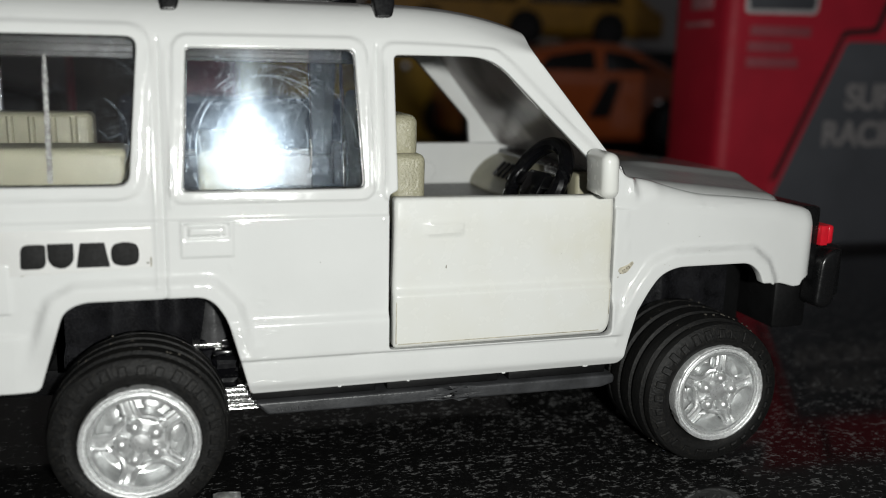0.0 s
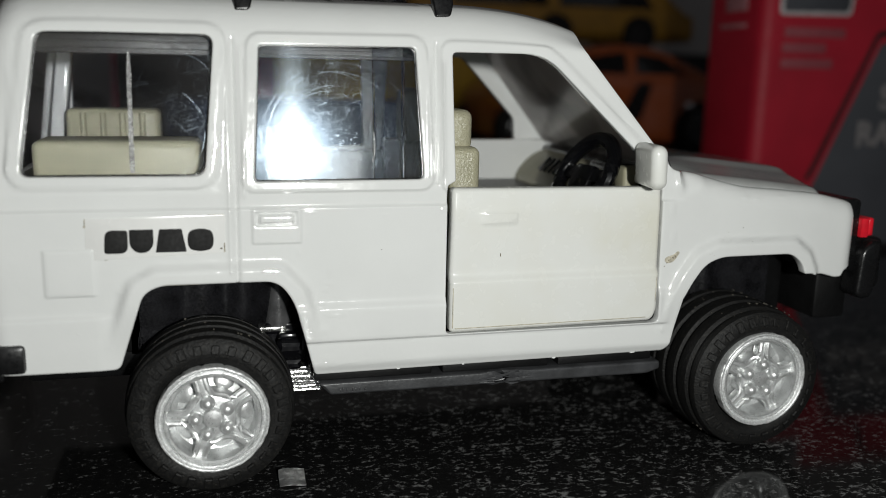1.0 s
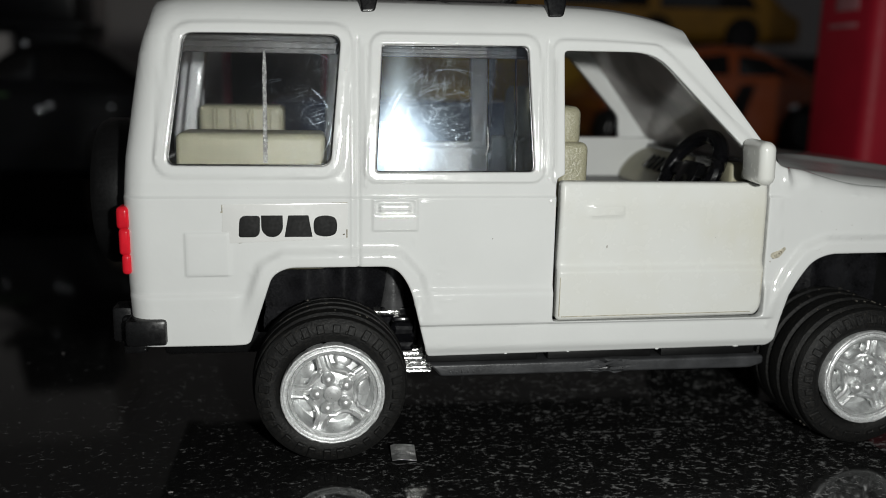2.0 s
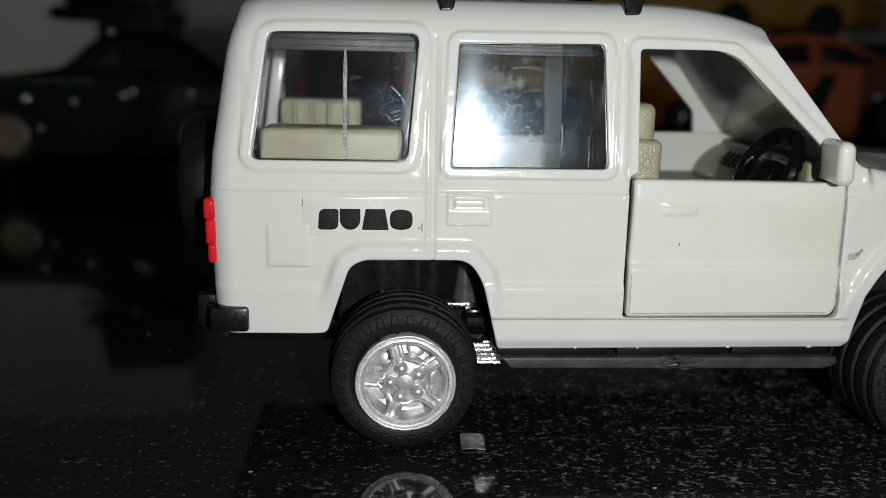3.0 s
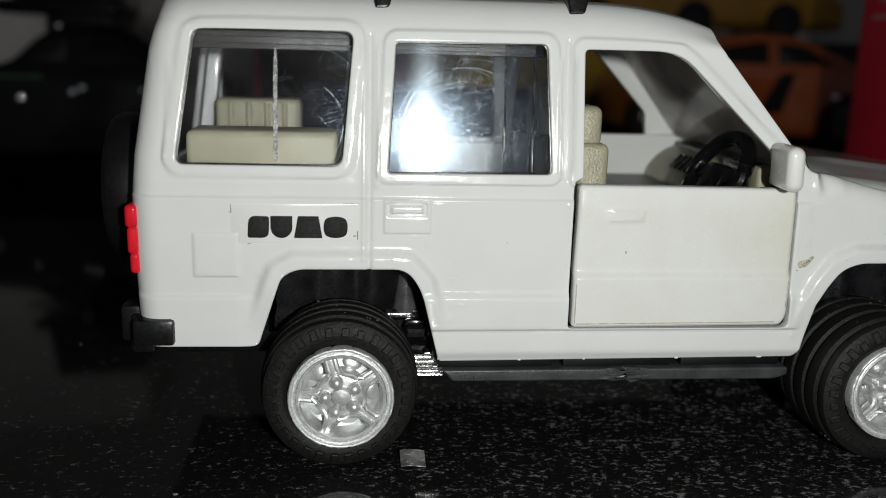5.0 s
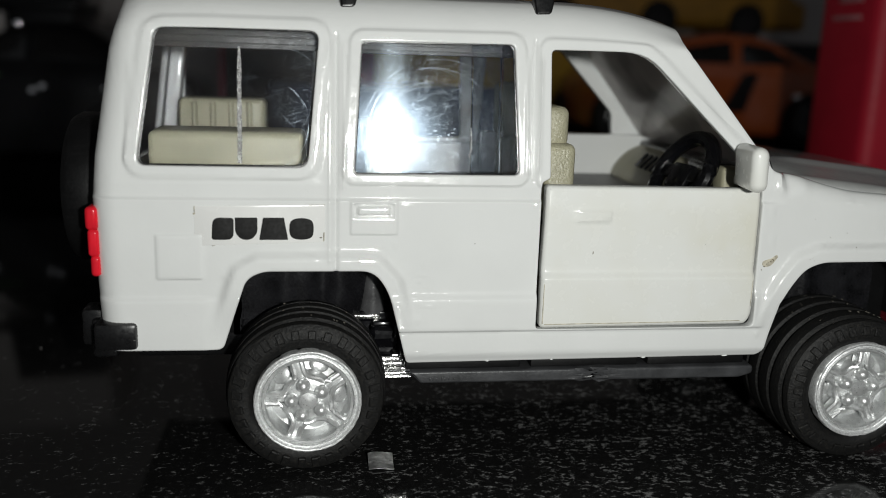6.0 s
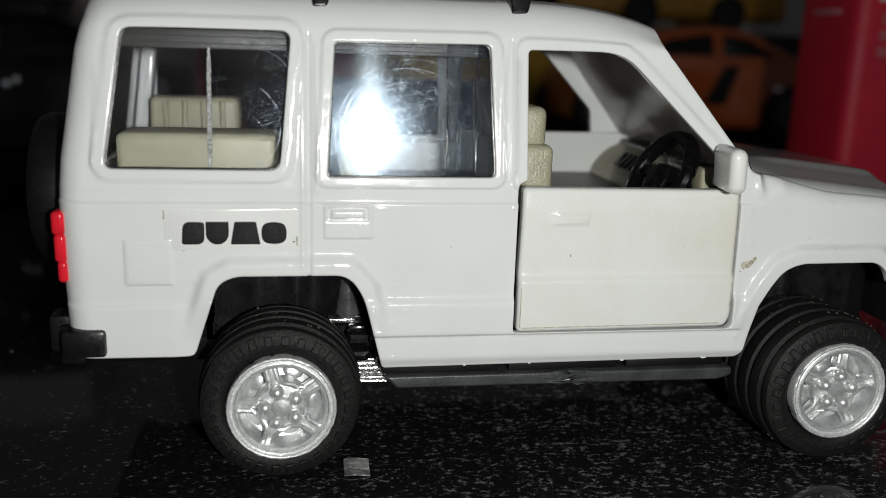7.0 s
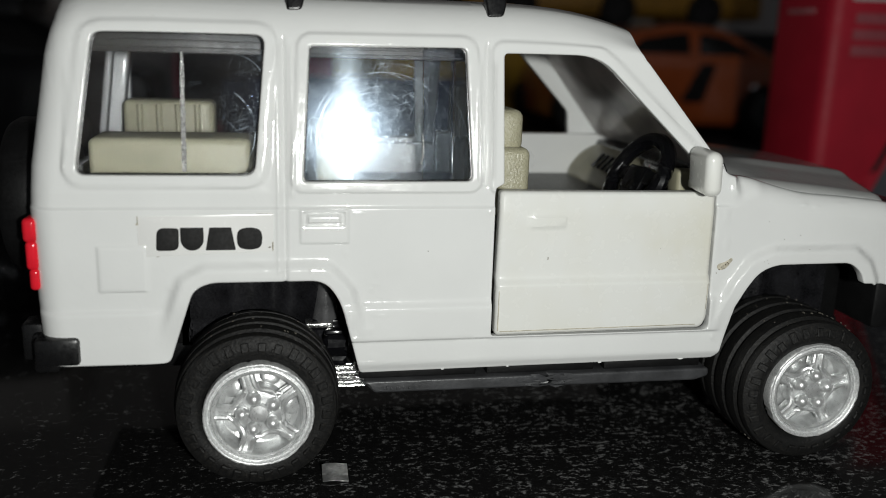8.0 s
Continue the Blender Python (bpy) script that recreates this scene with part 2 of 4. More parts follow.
CARBLACK = material("dull_black_car_paint", (0.006, 0.006, 0.007), 0.34, 0.2, 100, 900, 0.01)
CARBLACK.node_tree.nodes["Principled BSDF"].inputs["Specular IOR Level"].default_value = 0.2
BLACKPAINT = material("glossy_black_paint", (0.004, 0.004, 0.005), 0.20, 0.2, 100, 900, 0.01, coat=0.15)
GREEN = material("dark_green_stripe", (0.03, 0.10, 0.02), 0.3, 0.1, 100, 900, 0.01)
CHROME = material("glint_chrome", (0.8, 0.8, 0.8), 0.03, 0.05, 300, 2000, 0.0, rvary=0.01, metal=1.0)
TINT = material("dark_tinted_glass", (0.010, 0.010, 0.010), 0.12, 0.1, 100, 900, 0.0)
BLUECARD = material("dark_blue_printed_card", (0.025, 0.045, 0.11), 0.8, 0.15, 60, 900, 0.04)
MAROON = material("maroon_printed_card", (0.45, 0.03, 0.08), 0.4, 0.15, 60, 900, 0.04)


# ---- building helpers (shapes are written in centimetres) ----
def smooth(me, angle=35):
    for p in me.polygons:
        p.use_smooth = True
    me.set_sharp_from_angle(angle=radians(angle))


def part(name, bm, mat, parent=None, label="", angle=35, loc=None):
    """Links a bmesh in centimetres as one mesh object under parent."""
    bmesh.ops.transform(bm, matrix=Matrix.Scale(CM, 4), verts=bm.verts)
    me = bpy.data.meshes.new(name)
    bm.to_mesh(me)
    bm.free()
    me.materials.append(mat)
    smooth(me, angle)
    ob = new(name, me)
    if parent is not None:
        ob.parent = parent
    if loc:
        ob.location = [c * CM for c in loc]
    if label:
        tagged(ob, label)
    return ob


def thing(name, at, label, category, group="", kind=""):
    ob = new(name)
    ob.empty_display_size = 0.01
    ob.location = [c * CM for c in at]
    return tagged(ob, label, category, group, kind)


def box(x0, x1, y0, y1, z0, z1, bevel=0.05, seg=2):
    bm = bmesh.new()
    bmesh.ops.create_cube(bm, size=1)
    for v in bm.verts:
        v.co = ((x0 + x1) / 2 + v.co.x * (x1 - x0), (y0 + y1) / 2 + v.co.y * (y1 - y0), (z0 + z1) / 2 + v.co.z * (z1 - z0))
    if bevel:
        bmesh.ops.bevel(bm, geom=bm.edges[:], offset=bevel, segments=seg, profile=0.5, affect="EDGES")
    return bm


def merge(*bms):
    out = bmesh.new()
    for b in bms:
        me = bpy.data.meshes.new("tmp")
        b.to_mesh(me)
        b.free()
        out.from_mesh(me)
        bpy.data.meshes.remove(me)
    return out


def moved(bm, m):
    bmesh.ops.transform(bm, matrix=m, verts=bm.verts)
    return bm


def lathe(profile, steps=64, closed=False):
    """Turns (y, radius) pairs round the y axis."""
    bm = bmesh.new()
    rings = []
    for y, r in profile:
        rings.append([bm.verts.new((r * math.cos(2 * math.pi * k / steps), y, r * math.sin(2 * math.pi * k / steps))) for k in range(steps)])
    pairs = list(zip(rings, rings[1:])) + ([(rings[-1], rings[0])] if closed else [])
    for a, b in pairs:
        for k in range(steps):
            q = (k + 1) % steps
            bm.faces.new((a[k], a[q], b[q], b[k]))
    bmesh.ops.recalc_face_normals(bm, faces=bm.faces)
    return bm


def rounded(pts, steps=5):
    """A closed outline of (x, z[, radius]) with its corners rounded."""
    out = []
    n = len(pts)
    for i, p in enumerate(pts):
        r = p[2] if len(p) > 2 else 0
        c = Vector(p[:2])
        if not r:
            out.append(c)
            continue
        a, b = Vector(pts[i - 1][:2]) - c, Vector(pts[(i + 1) % n][:2]) - c
        la, lb = a.length, b.length
        a.normalize(), b.normalize()
        d = min(r, la * 0.49, lb * 0.49)
        for k in range(steps + 1):
            t = k / steps
            out.append(c + a * d * (1 - t) ** 2 + b * d * t ** 2)
    return out


def sheet(outline, holes=(), thick=0.18, bevel=0.03, res=2):
    """A plate with rounded rims, cut by holes: x, z in the plate, y the depth (front at y = 0, back at y = thick)."""
    cu = bpy.data.curves.new("tmp", "CURVE")
    cu.dimensions, cu.fill_mode = "2D", "BOTH"
    cu.extrude, cu.bevel_depth, cu.bevel_resolution, cu.offset = thick / 2 - bevel, bevel, res, -bevel
    for loop in (outline, *holes):
        sp = cu.splines.new("POLY")
        sp.points.add(len(loop) - 1)
        for q, c in zip(sp.points, loop):
            q.co = (c[0], c[1], 0, 1)
        sp.use_cyclic_u = True
    ob = new("tmp", cu)
    dg = bpy.context.evaluated_depsgraph_get()
    me = bpy.data.meshes.new_from_object(ob.evaluated_get(dg))
    bpy.data.objects.remove(ob)
    bpy.data.curves.remove(cu)
    bm = bmesh.new()
    bm.from_mesh(me)
    bpy.data.meshes.remove(me)
    bmesh.ops.remove_doubles(bm, verts=bm.verts, dist=0.0005)
    for v in bm.verts:
        v.co = (v.co.x, thick / 2 - v.co.z, v.co.y)
    bmesh.ops.recalc_face_normals(bm, faces=bm.faces)
    return bm


def cuts(bm, axis, places):
    no = {"x": (1, 0, 0), "y": (0, 1, 0), "z": (0, 0, 1)}[axis]
    for c in places:
        co = [c * k for k in no]
        bmesh.ops.bisect_plane(bm, geom=bm.verts[:] + bm.edges[:] + bm.faces[:], plane_co=co, plane_no=no, dist=0.0004)
    return bm


def step(a, b, v):
    t = np.clip((v - a) / (b - a), 0, 1)
    return t * t * (3 - 2 * t)


def dist_to(loop, x, z, closed=False):
    """Distance of points to a polyline."""
    best = np.full(x.shape, 1e9)
    segs = list(zip(loop, loop[1:])) + ([(loop[-1], loop[0])] if closed else [])
    for a, b in segs:
        ax, az, bx, bz = a[0], a[1], b[0], b[1]
        dx, dz = bx - ax, bz - az
        t = np.clip(((x - ax) * dx + (z - az) * dz) / max(dx * dx + dz * dz, 1e-9), 0, 1)
        best = np.minimum(best, np.hypot(x - ax - t * dx, z - az - t * dz))
    return best


def tube(pts, r, steps=10, closed=False):
    """A round bar along points."""
    bm = bmesh.new()
    rings = []
    n = len(pts)
    P = [Vector(p) for p in pts]
    for i, p in enumerate(P):
        a = P[i - 1] if (i or closed) else P[i]
        b = P[(i + 1) % n] if (i < n - 1 or closed) else P[i]
        d = (b - a).normalized()
        u = d.cross(Vector((0.123, 0.3, 0.9))).normalized()
        w = d.cross(u)
        rings.append([bm.verts.new(p + r * (math.cos(2 * math.pi * k / steps) * u + math.sin(2 * math.pi * k / steps) * w)) for k in range(steps)])
    for a, b in list(zip(rings, rings[1:])) + ([(rings[-1], rings[0])] if closed else []):
        for k in range(steps):
            q = (k + 1) % steps
            bm.faces.new((a[k], a[q], b[q], b[k]))
    if not closed:
        bm.faces.new(rings[0][::-1])
        bm.faces.new(rings[-1])
    bmesh.ops.recalc_face_normals(bm, faces=bm.faces)
    return bm


def blob(at, size, sub=3):
    bm = bmesh.new()
    bmesh.ops.create_icosphere(bm, subdivisions=sub, radius=1)
    for v in bm.verts:
        v.co = [c + s * k for c, s, k in zip(at, size, v.co)]
    return bm


# ---- the room ----
def structure(name, bm, mat, label, category):
    return tagged(part(name, bm, mat), label, category, kind="structure")


structure("countertop", box(-70, 90, -35, 46, -3, 0, 0.3), GRANITE, "polished black granite countertop with grey flecks", "countertop")
structure("wall_north", box(-150, 160, 46, 56, -90, 170, 0), WALLPAINT, "plain grey painted wall behind the countertop", "wall")
structure("wall_west", box(-160, -150, -220, 56, -90, 170, 0), WALLPAINT, "plain grey painted side wall of the dark room", "wall")
structure("wall_east", box(160, 170, -220, 56, -90, 170, 0), WALLPAINT, "plain grey painted side wall of the dark room", "wall")
structure("ceiling", box(-160, 170, -220, 56, 170, 178, 0), WALLPAINT, "plain unlit ceiling of the dark room", "ceiling")
structure("floor", box(-160, 170, -220, 56, -98, -90, 0), WALLPAINT, "plain floor of the dark room", "floor")
structure("counter_base", box(-70, 90, -28, 45.9, -90, -3, 0.3), WALLPAINT, "plain base under the granite countertop", "counter")
# ---- the white toy car ----
MID = 2.75          # the car's middle plane
car = thing("toy_car", (0, 0, 0), "white die-cast toy off-road car standing on black granite", "toy car")

ARCH_R = [(-1.09, 1.66), (-1.03, 1.85), (-0.78, 2.60), (-0.60, 2.70), (0.80, 2.70), (1.00, 2.48), (1.27, 1.45)]
ARCH_F = [(6.36, 1.50), (6.50, 2.20), (6.62, 2.45), (6.80, 2.70), (7.05, 2.80), (8.18, 2.81), (8.36, 2.67), (8.44, 2.50)]
OUT = rounded([
    (-2.60, 1.65, 0.06), (-2.65, 2.46), (-2.665, 3.63), (-2.63, 4.10), (-2.43, 5.40), (-2.32, 5.85, 0.2), (-2.26, 6.30), (-2.25, 8.10),
    (4.84, 8.10), (4.92, 6.20), (4.95, 5.72, 0.08), (5.03, 5.52), (5.96, 4.40), (6.26, 4.03, 0.12), (6.66, 3.98, 0.1), (7.05, 3.86, 0.2), (7.45, 3.77, 0.2), (8.00, 3.73),
    (8.70, 3.66, 0.2), (9.28, 3.53, 0.08), (9.36, 2.58, 0.05), (9.27, 2.54, 0.03), (9.17, 2.50, 0.03), (9.13, 2.42, 0.02), (9.02, 2.41, 0.03), (8.80, 2.47, 0.03), (8.62, 2.47, 0.02), (8.57, 2.50), (8.50, 2.50), (8.44, 2.50, 0.03), (8.37, 2.67, 0.1),
    (8.19, 2.81, 0.15), (7.05, 2.80, 0.2), (6.80, 2.70, 0.15), (6.62, 2.45, 0.1), (6.50, 2.20), (6.37, 1.50, 0.06), (6.30, 1.415, 0.06),
    (1.29, 1.385, 0.05), (1.03, 2.42, 0.25), (0.83, 2.70, 0.25), (-0.58, 2.70, 0.22), (-0.78, 2.60, 0.15), (-1.03, 1.83), (-1.09, 1.64, 0.08)])
WIN_R = rounded([(-1.84, 5.68, 0.12), (0.135, 5.69, 0.14), (-0.01, 4.015, 0.14), (-2.085, 4.02, 0.12)])
WIN_M = rounded([(0.66, 5.58, 0.04), (2.61, 5.60, 0.08), (2.71, 3.95, 0.08), (0.57, 3.94, 0.05)])
WIN_F = rounded([(3.10, 5.55, 0.06), (4.36, 5.56, 0.3), (5.70, 4.28, 0.1), (5.94, 3.93, 0.05), (6.10, 3.84), (6.13, 1.88, 0.1), (3.02, 1.88, 0.06),
                 (3.02, 3.86, 0.03), (3.13, 3.92, 0.03)])
FRONT_OPENING = [(3.10, 3.9), (3.10, 5.55), (4.36, 5.55), (5.70, 4.28), (5.95, 3.93)]
S0, RR, TILT0, TILT1 = 5.64, 0.62, radians(83.0), radians(4)


def side_y(z):
    """The plain side of the body: sill, door skin, belt and the lean of the windows."""
    y = 0.225 + 0.07 * step(1.56, 1.38, z)
    y = y + 0.035 * step(3.595, 3.64, z)
    y = y + np.maximum(0, z - 3.80) * 0.12
    return y


def skin(x, s):
    """Place of the sheet's point (x, s): s runs up the side, round the roof's edge and to its middle."""
    arc = RR * (TILT0 - TILT1)
    zs = np.minimum(s, S0)
    y, z = side_y(zs) - 0.035 * step(3.595, 3.64, zs) * step(6.1, 6.5, x), zs
    y = y - 0.055 * step(2.40, 2.27, zs) * step(1.83, 1.88, zs) * step(0.9, 1.15, x) * step(6.35, 6.12, x)
    y = y - 0.030 * step(2.36, 2.29, zs) * step(-1.05, -1.35, x)
    a = np.clip(s - S0, 0, arc)
    th = TILT0 - a / RR
    y = y + RR * (np.sin(TILT0) - np.sin(th))
    z = z + RR * (np.cos(th) - np.cos(TILT0))
    f = np.maximum(0, s - S0 - arc)
    y = y + f
    z = z + f * math.tan(TILT1) * np.clip(1 - f / 4.2, 0, 1)
    w = step(5.45, 6.1, s)
    z = z - w * 0.052 * np.maximum(0, x - 3.0) ** 2.5
    z = z - w * 0.05 * np.maximum(0, -1.0 - x) ** 2
    # moulded relief
    up = step(5.75, 5.55, s)
    flare = 0.09 * (1 - step(0.14, 0.27, dist_to(ARCH_R, x, s))) * step(1.75, 2.50, s)
    flare = np.maximum(flare, 0.09 * (1 - step(0.16, 0.29, dist_to(ARCH_F, x, s))) * np.where(x < 7.4, step(1.6, 2.50, s), step(2.25, 2.50, s)))
    relief = flare * step(3.2, 3.0, s)
    rim = np.minimum(dist_to(WIN_R, x, s, True), np.minimum(dist_to(WIN_M, x, s, True), dist_to(FRONT_OPENING, x, s)))
    relief = relief + 0.032 * (1 - step(0.12, 0.18, rim)) * step(3.78, 3.83, s)
    relief = relief - 0.03 * step(0.045, 0.0, np.abs(x - 0.345)) * step(2.62, 2.72, s) * up
    relief = relief - 0.03 * step(0.04, 0.0, np.abs(x - 2.885)) * step(3.86, 3.92, s) * up
    relief = relief + 0.020 * step(-1.90, -1.86, x) * step(-1.30, -1.35, x) * step(2.57, 2.61, s) * step(3.18, 3.14, s)
    hb = step(0.51, 0.55, x) * step(1.15, 1.11, x) * step(3.15, 3.19, s) * step(3.62, 3.58, s)
    hi = step(0.55, 0.58, x) * step(1.10, 1.07, x) * step(3.38, 3.41, s) * step(3.58, 3.55, s)
    bar = step(0.60, 0.64, x) * step(1.05, 1.01, x) * step(3.41, 3.45, s) * step(3.555, 3.51, s)
    relief = relief + 0.022 * hb - 0.022 * hi + 0.045 * bar
    for px, w, h, s0, s1 in ((2.80, 0.028, 0.020, 3.92, 5.50), (2.975, 0.024, 0.018, 3.95, 5.50), (0.265, 0.026, 0.016, 2.78, 5.60), (0.44, 0.026, 0.016, 3.70, 5.60), (-2.235, 0.03, 0.014, 4.0, 5.30)):
        lean = -0.085 * np.maximum(0, s - 3.8) * (1 if px < -1 else 0)
        relief = relief + h * np.exp(-((x + lean - px) / w) ** 2) * step(s0, s0 + 0.08, s) * step(s1, s1 - 0.12, s)
    # crumpled corner of the wing under the mirror, and runs in the paint
    relief = relief + (0.05 * np.exp(-((x - 6.36) / 0.055) ** 2) - 0.045 * np.exp(-((x - 6.47) / 0.07) ** 2) + 0.03 * np.exp(-((x - 6.70) / 0.10) ** 2)) * step(3.66, 3.92, s) * step(6.2, 6.3, x) * step(4.4, 4.2, s)
    for px, pz, rx, rz, h in ((7.42, 3.63, 0.05, 0.02, 0.012), (7.60, 3.61, 0.04, 0.015, 0.012), (8.0, 3.63, 0.06, 0.015, 0.008), (6.25, 3.5, 0.02, 0.10, 0.012), (6.30, 3.1, 0.02, 0.08, 0.010),
                              (7.72, 2.96, 0.08, 0.012, 0.010), (6.27, 2.1, 0.02, 0.06, 0.012), (6.22, 1.75, 0.03, 0.03, 0.012), 
                              (1.45, 2.62, 0.050, 0.020, 0.012), (1.48, 2.79, 0.012, 0.050, 0.012), (0.91, 2.95, 0.060, 0.014, 0.012), (0.65, 2.86, 0.050, 0.012, 0.012), (1.10, 3.04, 0.030, 0.030, 0.012), (0.06, 2.88, 0.012, 0.040, 0.012), (1.60, 2.45, 0.060, 0.012, 0.012), (1.37, 2.34, 0.030, 0.015, 0.012), (1.40, 2.03, 0.055, 0.030, 0.014), (1.43, 2.56, 0.035, 0.018, 0.016), (1.55, 2.22, 0.10, 0.012, 0.010), (1.45, 1.62, 0.08, 0.012, 0.012), (2.2, 3.50, 0.03, 0.014, 0.010), (1.25, 3.55, 0.05, 0.012, 0.012), (-1.05, 2.62, 0.03, 0.05, 0.010), (2.95, 3.55, 0.02, 0.03, 0.010), (2.93, 3.3, 0.015, 0.02, 0.010)):
        relief = relief + h * np.exp(-((x - px) / rx) ** 2 - ((s - pz) / rz) ** 2)
    y = y - relief
    # rounded corners at the tail, the nose and the wing's top
    tail = np.interp(s, [1.6, 2.46, 3.63, 4.10, 5.40, 5.85, 6.30, 8.3], [-2.60, -2.65, -2.665, -2.63, -2.43, -2.32, -2.26, -2.25])
    for gap, r in ((x - tail, 0.34), (9.37 - x, 0.26)):
        g = np.clip(gap, 0, r)
        y = y + 0.9 * (r - np.sqrt(np.maximum(r * r - (r - g) ** 2, 0)))
    wing = np.interp(x, [6.2, 6.66, 7.05, 7.45, 8.0, 8.7, 9.22], [4.06, 3.98, 3.88, 3.79, 3.74, 3.67, 3.55])
    g = np.clip(wing - s, 0, 0.30)
    y = y + np.where(x > 6.2, 0.7 * step(6.2, 6.5, x) * (0.30 - np.sqrt(np.maximum(0.09 - (0.30 - g) ** 2, 0))), 0)
    return y, z


def body_half(fine):
    far_rear = rounded([(-2.12, 5.55, 0.12), (0.05, 5.55, 0.14), (-0.03, 4.0, 0.14), (-2.18, 4.0, 0.12)])
    far_front = rounded([(3.10, 5.55, 0.06), (4.46, 5.57, 0.08), (5.52, 4.47, 0.08), (5.56, 4.0, 0.05), (6.10, 3.84), (6.13, 1.88, 0.1), (3.02, 1.88, 0.06), (3.02, 3.86)])
    bm = sheet(OUT, (WIN_R if fine else far_rear, WIN_M, WIN_F if fine else far_front), 0.16, 0.024)
    if fine:
        xs = np.concatenate([np.arange(-2.6, 9.3, 0.043), [0.30, 0.325, 0.345, 0.365, 0.39, 2.75, 2.77, 2.785, 2.80, 2.815, 2.83, 2.85, 2.87, 2.885, 2.90, 2.92, 2.945, 2.96, 2.975, 2.99, 3.005, 0.235, 0.25, 0.265, 0.28, 0.41, 0.425, 0.44, 0.455, 0.47, -2.26, -2.235, -2.21, -1.90, -1.87, -1.34, -1.31, 0.51, 0.53, 0.55, 0.565, 0.58, 0.60, 0.62, 0.64, 1.01, 1.03, 1.05, 1.07, 1.085, 1.10, 1.12, 1.15, 1.36, 1.42, 1.46]])
        zs = np.concatenate([np.arange(1.42, 6.3, 0.042), [1.83, 1.85, 1.87, 2.295, 2.31, 2.33, 2.345, 2.575, 2.60, 3.15, 3.165, 3.18, 3.20, 3.38, 3.395, 3.41, 3.43, 3.45, 3.51, 3.53, 3.555, 3.57, 3.58, 3.59, 3.60, 3.62, 3.64, 3.79, 3.83], [6.5, 7.0, 7.5]])
    else:
        xs, zs = np.arange(-2.5, 9.3, 0.3), np.concatenate([np.arange(1.6, 6.3, 0.14), [7.0, 7.6]])
    cuts(bm, "z", zs)
    cuts(bm, "x", xs)
    co = np.array([v.co[:] for v in bm.verts])
    y, z = skin(co[:, 0], co[:, 2])
    inward = np.clip((co[:, 2] - 5.75) / 0.4, 0, 1)      # the thickness hangs below the roof
    for v, yy, zz, d, k in zip(bm.verts, y, z, co[:, 1], inward):
        v.co.y, v.co.z = yy + d * (1 - k), zz - d * k
    return bm


far_half = body_half(False)
for v in far_half.verts:
    v.co.y = 2 * MID - v.co.y
bmesh.ops.reverse_faces(far_half, faces=far_half.faces)
part("body_shell", merge(body_half(True), far_half), WHITE, car, "glossy white enamel body shell", angle=40).modifiers.new("normals", "WEIGHTED_NORMAL").keep_sharp = True

# tail panel and spare wheel
LEAN_IN = Matrix(((1, 0, 0.13, -0.5), (0, 1, 0, 0), (0, 0, 1, 0), (0, 0, 0, 1)))
part("tail_panel", box(-2.52, -2.36, 0.52, 4.98, 1.7, 3.9, 0.06), WHITE, car)
for y in (0.85, 4.3):
    part("tail_pillar", moved(box(-2.46, -2.24, y, y + 0.35, 3.85, 5.75, 0.05), LEAN_IN), WHITE, car)
part("spare_wheel", moved(lathe([(0, 0.02), (0, 0.9), (0.06, 1.0), (0.16, 1.06), (0.62, 1.06), (0.72, 1.0), (0.76, 0.85), (0.76, 0.02)], 48),
                          Matrix.Translation((-2.52, 2.2, 3.45)) @ Matrix.Rotation(radians(90), 4, "Z")), SPARE, car, "black moulded spare wheel on the tail")
tl = part("tail_light", box(-2.735, -2.57, 0.30, 0.75, 3.19, 3.49, 0.06, 4), RED, car, "red tail light of three stacked lobes")
part("lobe", box(-2.715, -2.57, 0.30, 0.72, 2.85, 3.21, 0.055, 4), RED, tl)
part("lobe", box(-2.69, -2.57, 0.30, 0.70, 2.60, 2.87, 0.05, 4), RED, tl)
rb = part("rear_bumper", box(-2.76, -2.45, 0.45, 5.05, 1.48, 2.00, 0.05), BLACK, car, "black plastic rear bumper")
part("corner", box(-2.66, -2.14, 0.12, 0.60, 1.68, 2.03, 0.05), BLACK, rb)
part("hook", box(-2.90, -2.60, 0.55, 0.95, 1.62, 2.10, 0.04), BLACK, rb)

# front door
DOOR_OUT = rounded([(3.075, 3.83, 0.06), (6.06, 3.81, 0.08), (6.075, 2.6), (6.07, 2.06, 0.08), (6.00, 1.925, 0.07), (3.055, 1.90, 0.07), (3.055, 2.6), (3.07, 3.3)])
bm = sheet(DOOR_OUT, (), 0.22, 0.06, 3)
cuts(bm, "z", [*np.arange(1.95, 3.8, 0.09), 2.57, 2.59, 2.605, 2.62, 2.635, 2.65, 2.67, 2.70, 3.34, 3.37, 3.49, 3.52])
cuts(bm, "x", [*np.arange(3.2, 6.05, 0.2), 3.50, 3.53, 3.94, 3.97])
co = np.array([v.co[:] for v in bm.verts])
dy = 0.185 - 0.06 * step(2.70, 2.57, co[:, 2]) + 0.02 * step(3.5, 3.8, co[:, 2])
dy = dy - 0.026 * step(3.49, 3.53, co[:, 0]) * step(3.98, 3.94, co[:, 0]) * step(3.33, 3.37, co[:, 2]) * step(3.53, 3.49, co[:, 2])
for v, d in zip(bm.verts, dy):
    v.co.y += d
door = part("front_door", bm, DOOR, car, "slightly yellowed cream-white front door", angle=50)
door.modifiers.new("normals", "WEIGHTED_NORMAL").keep_sharp = True

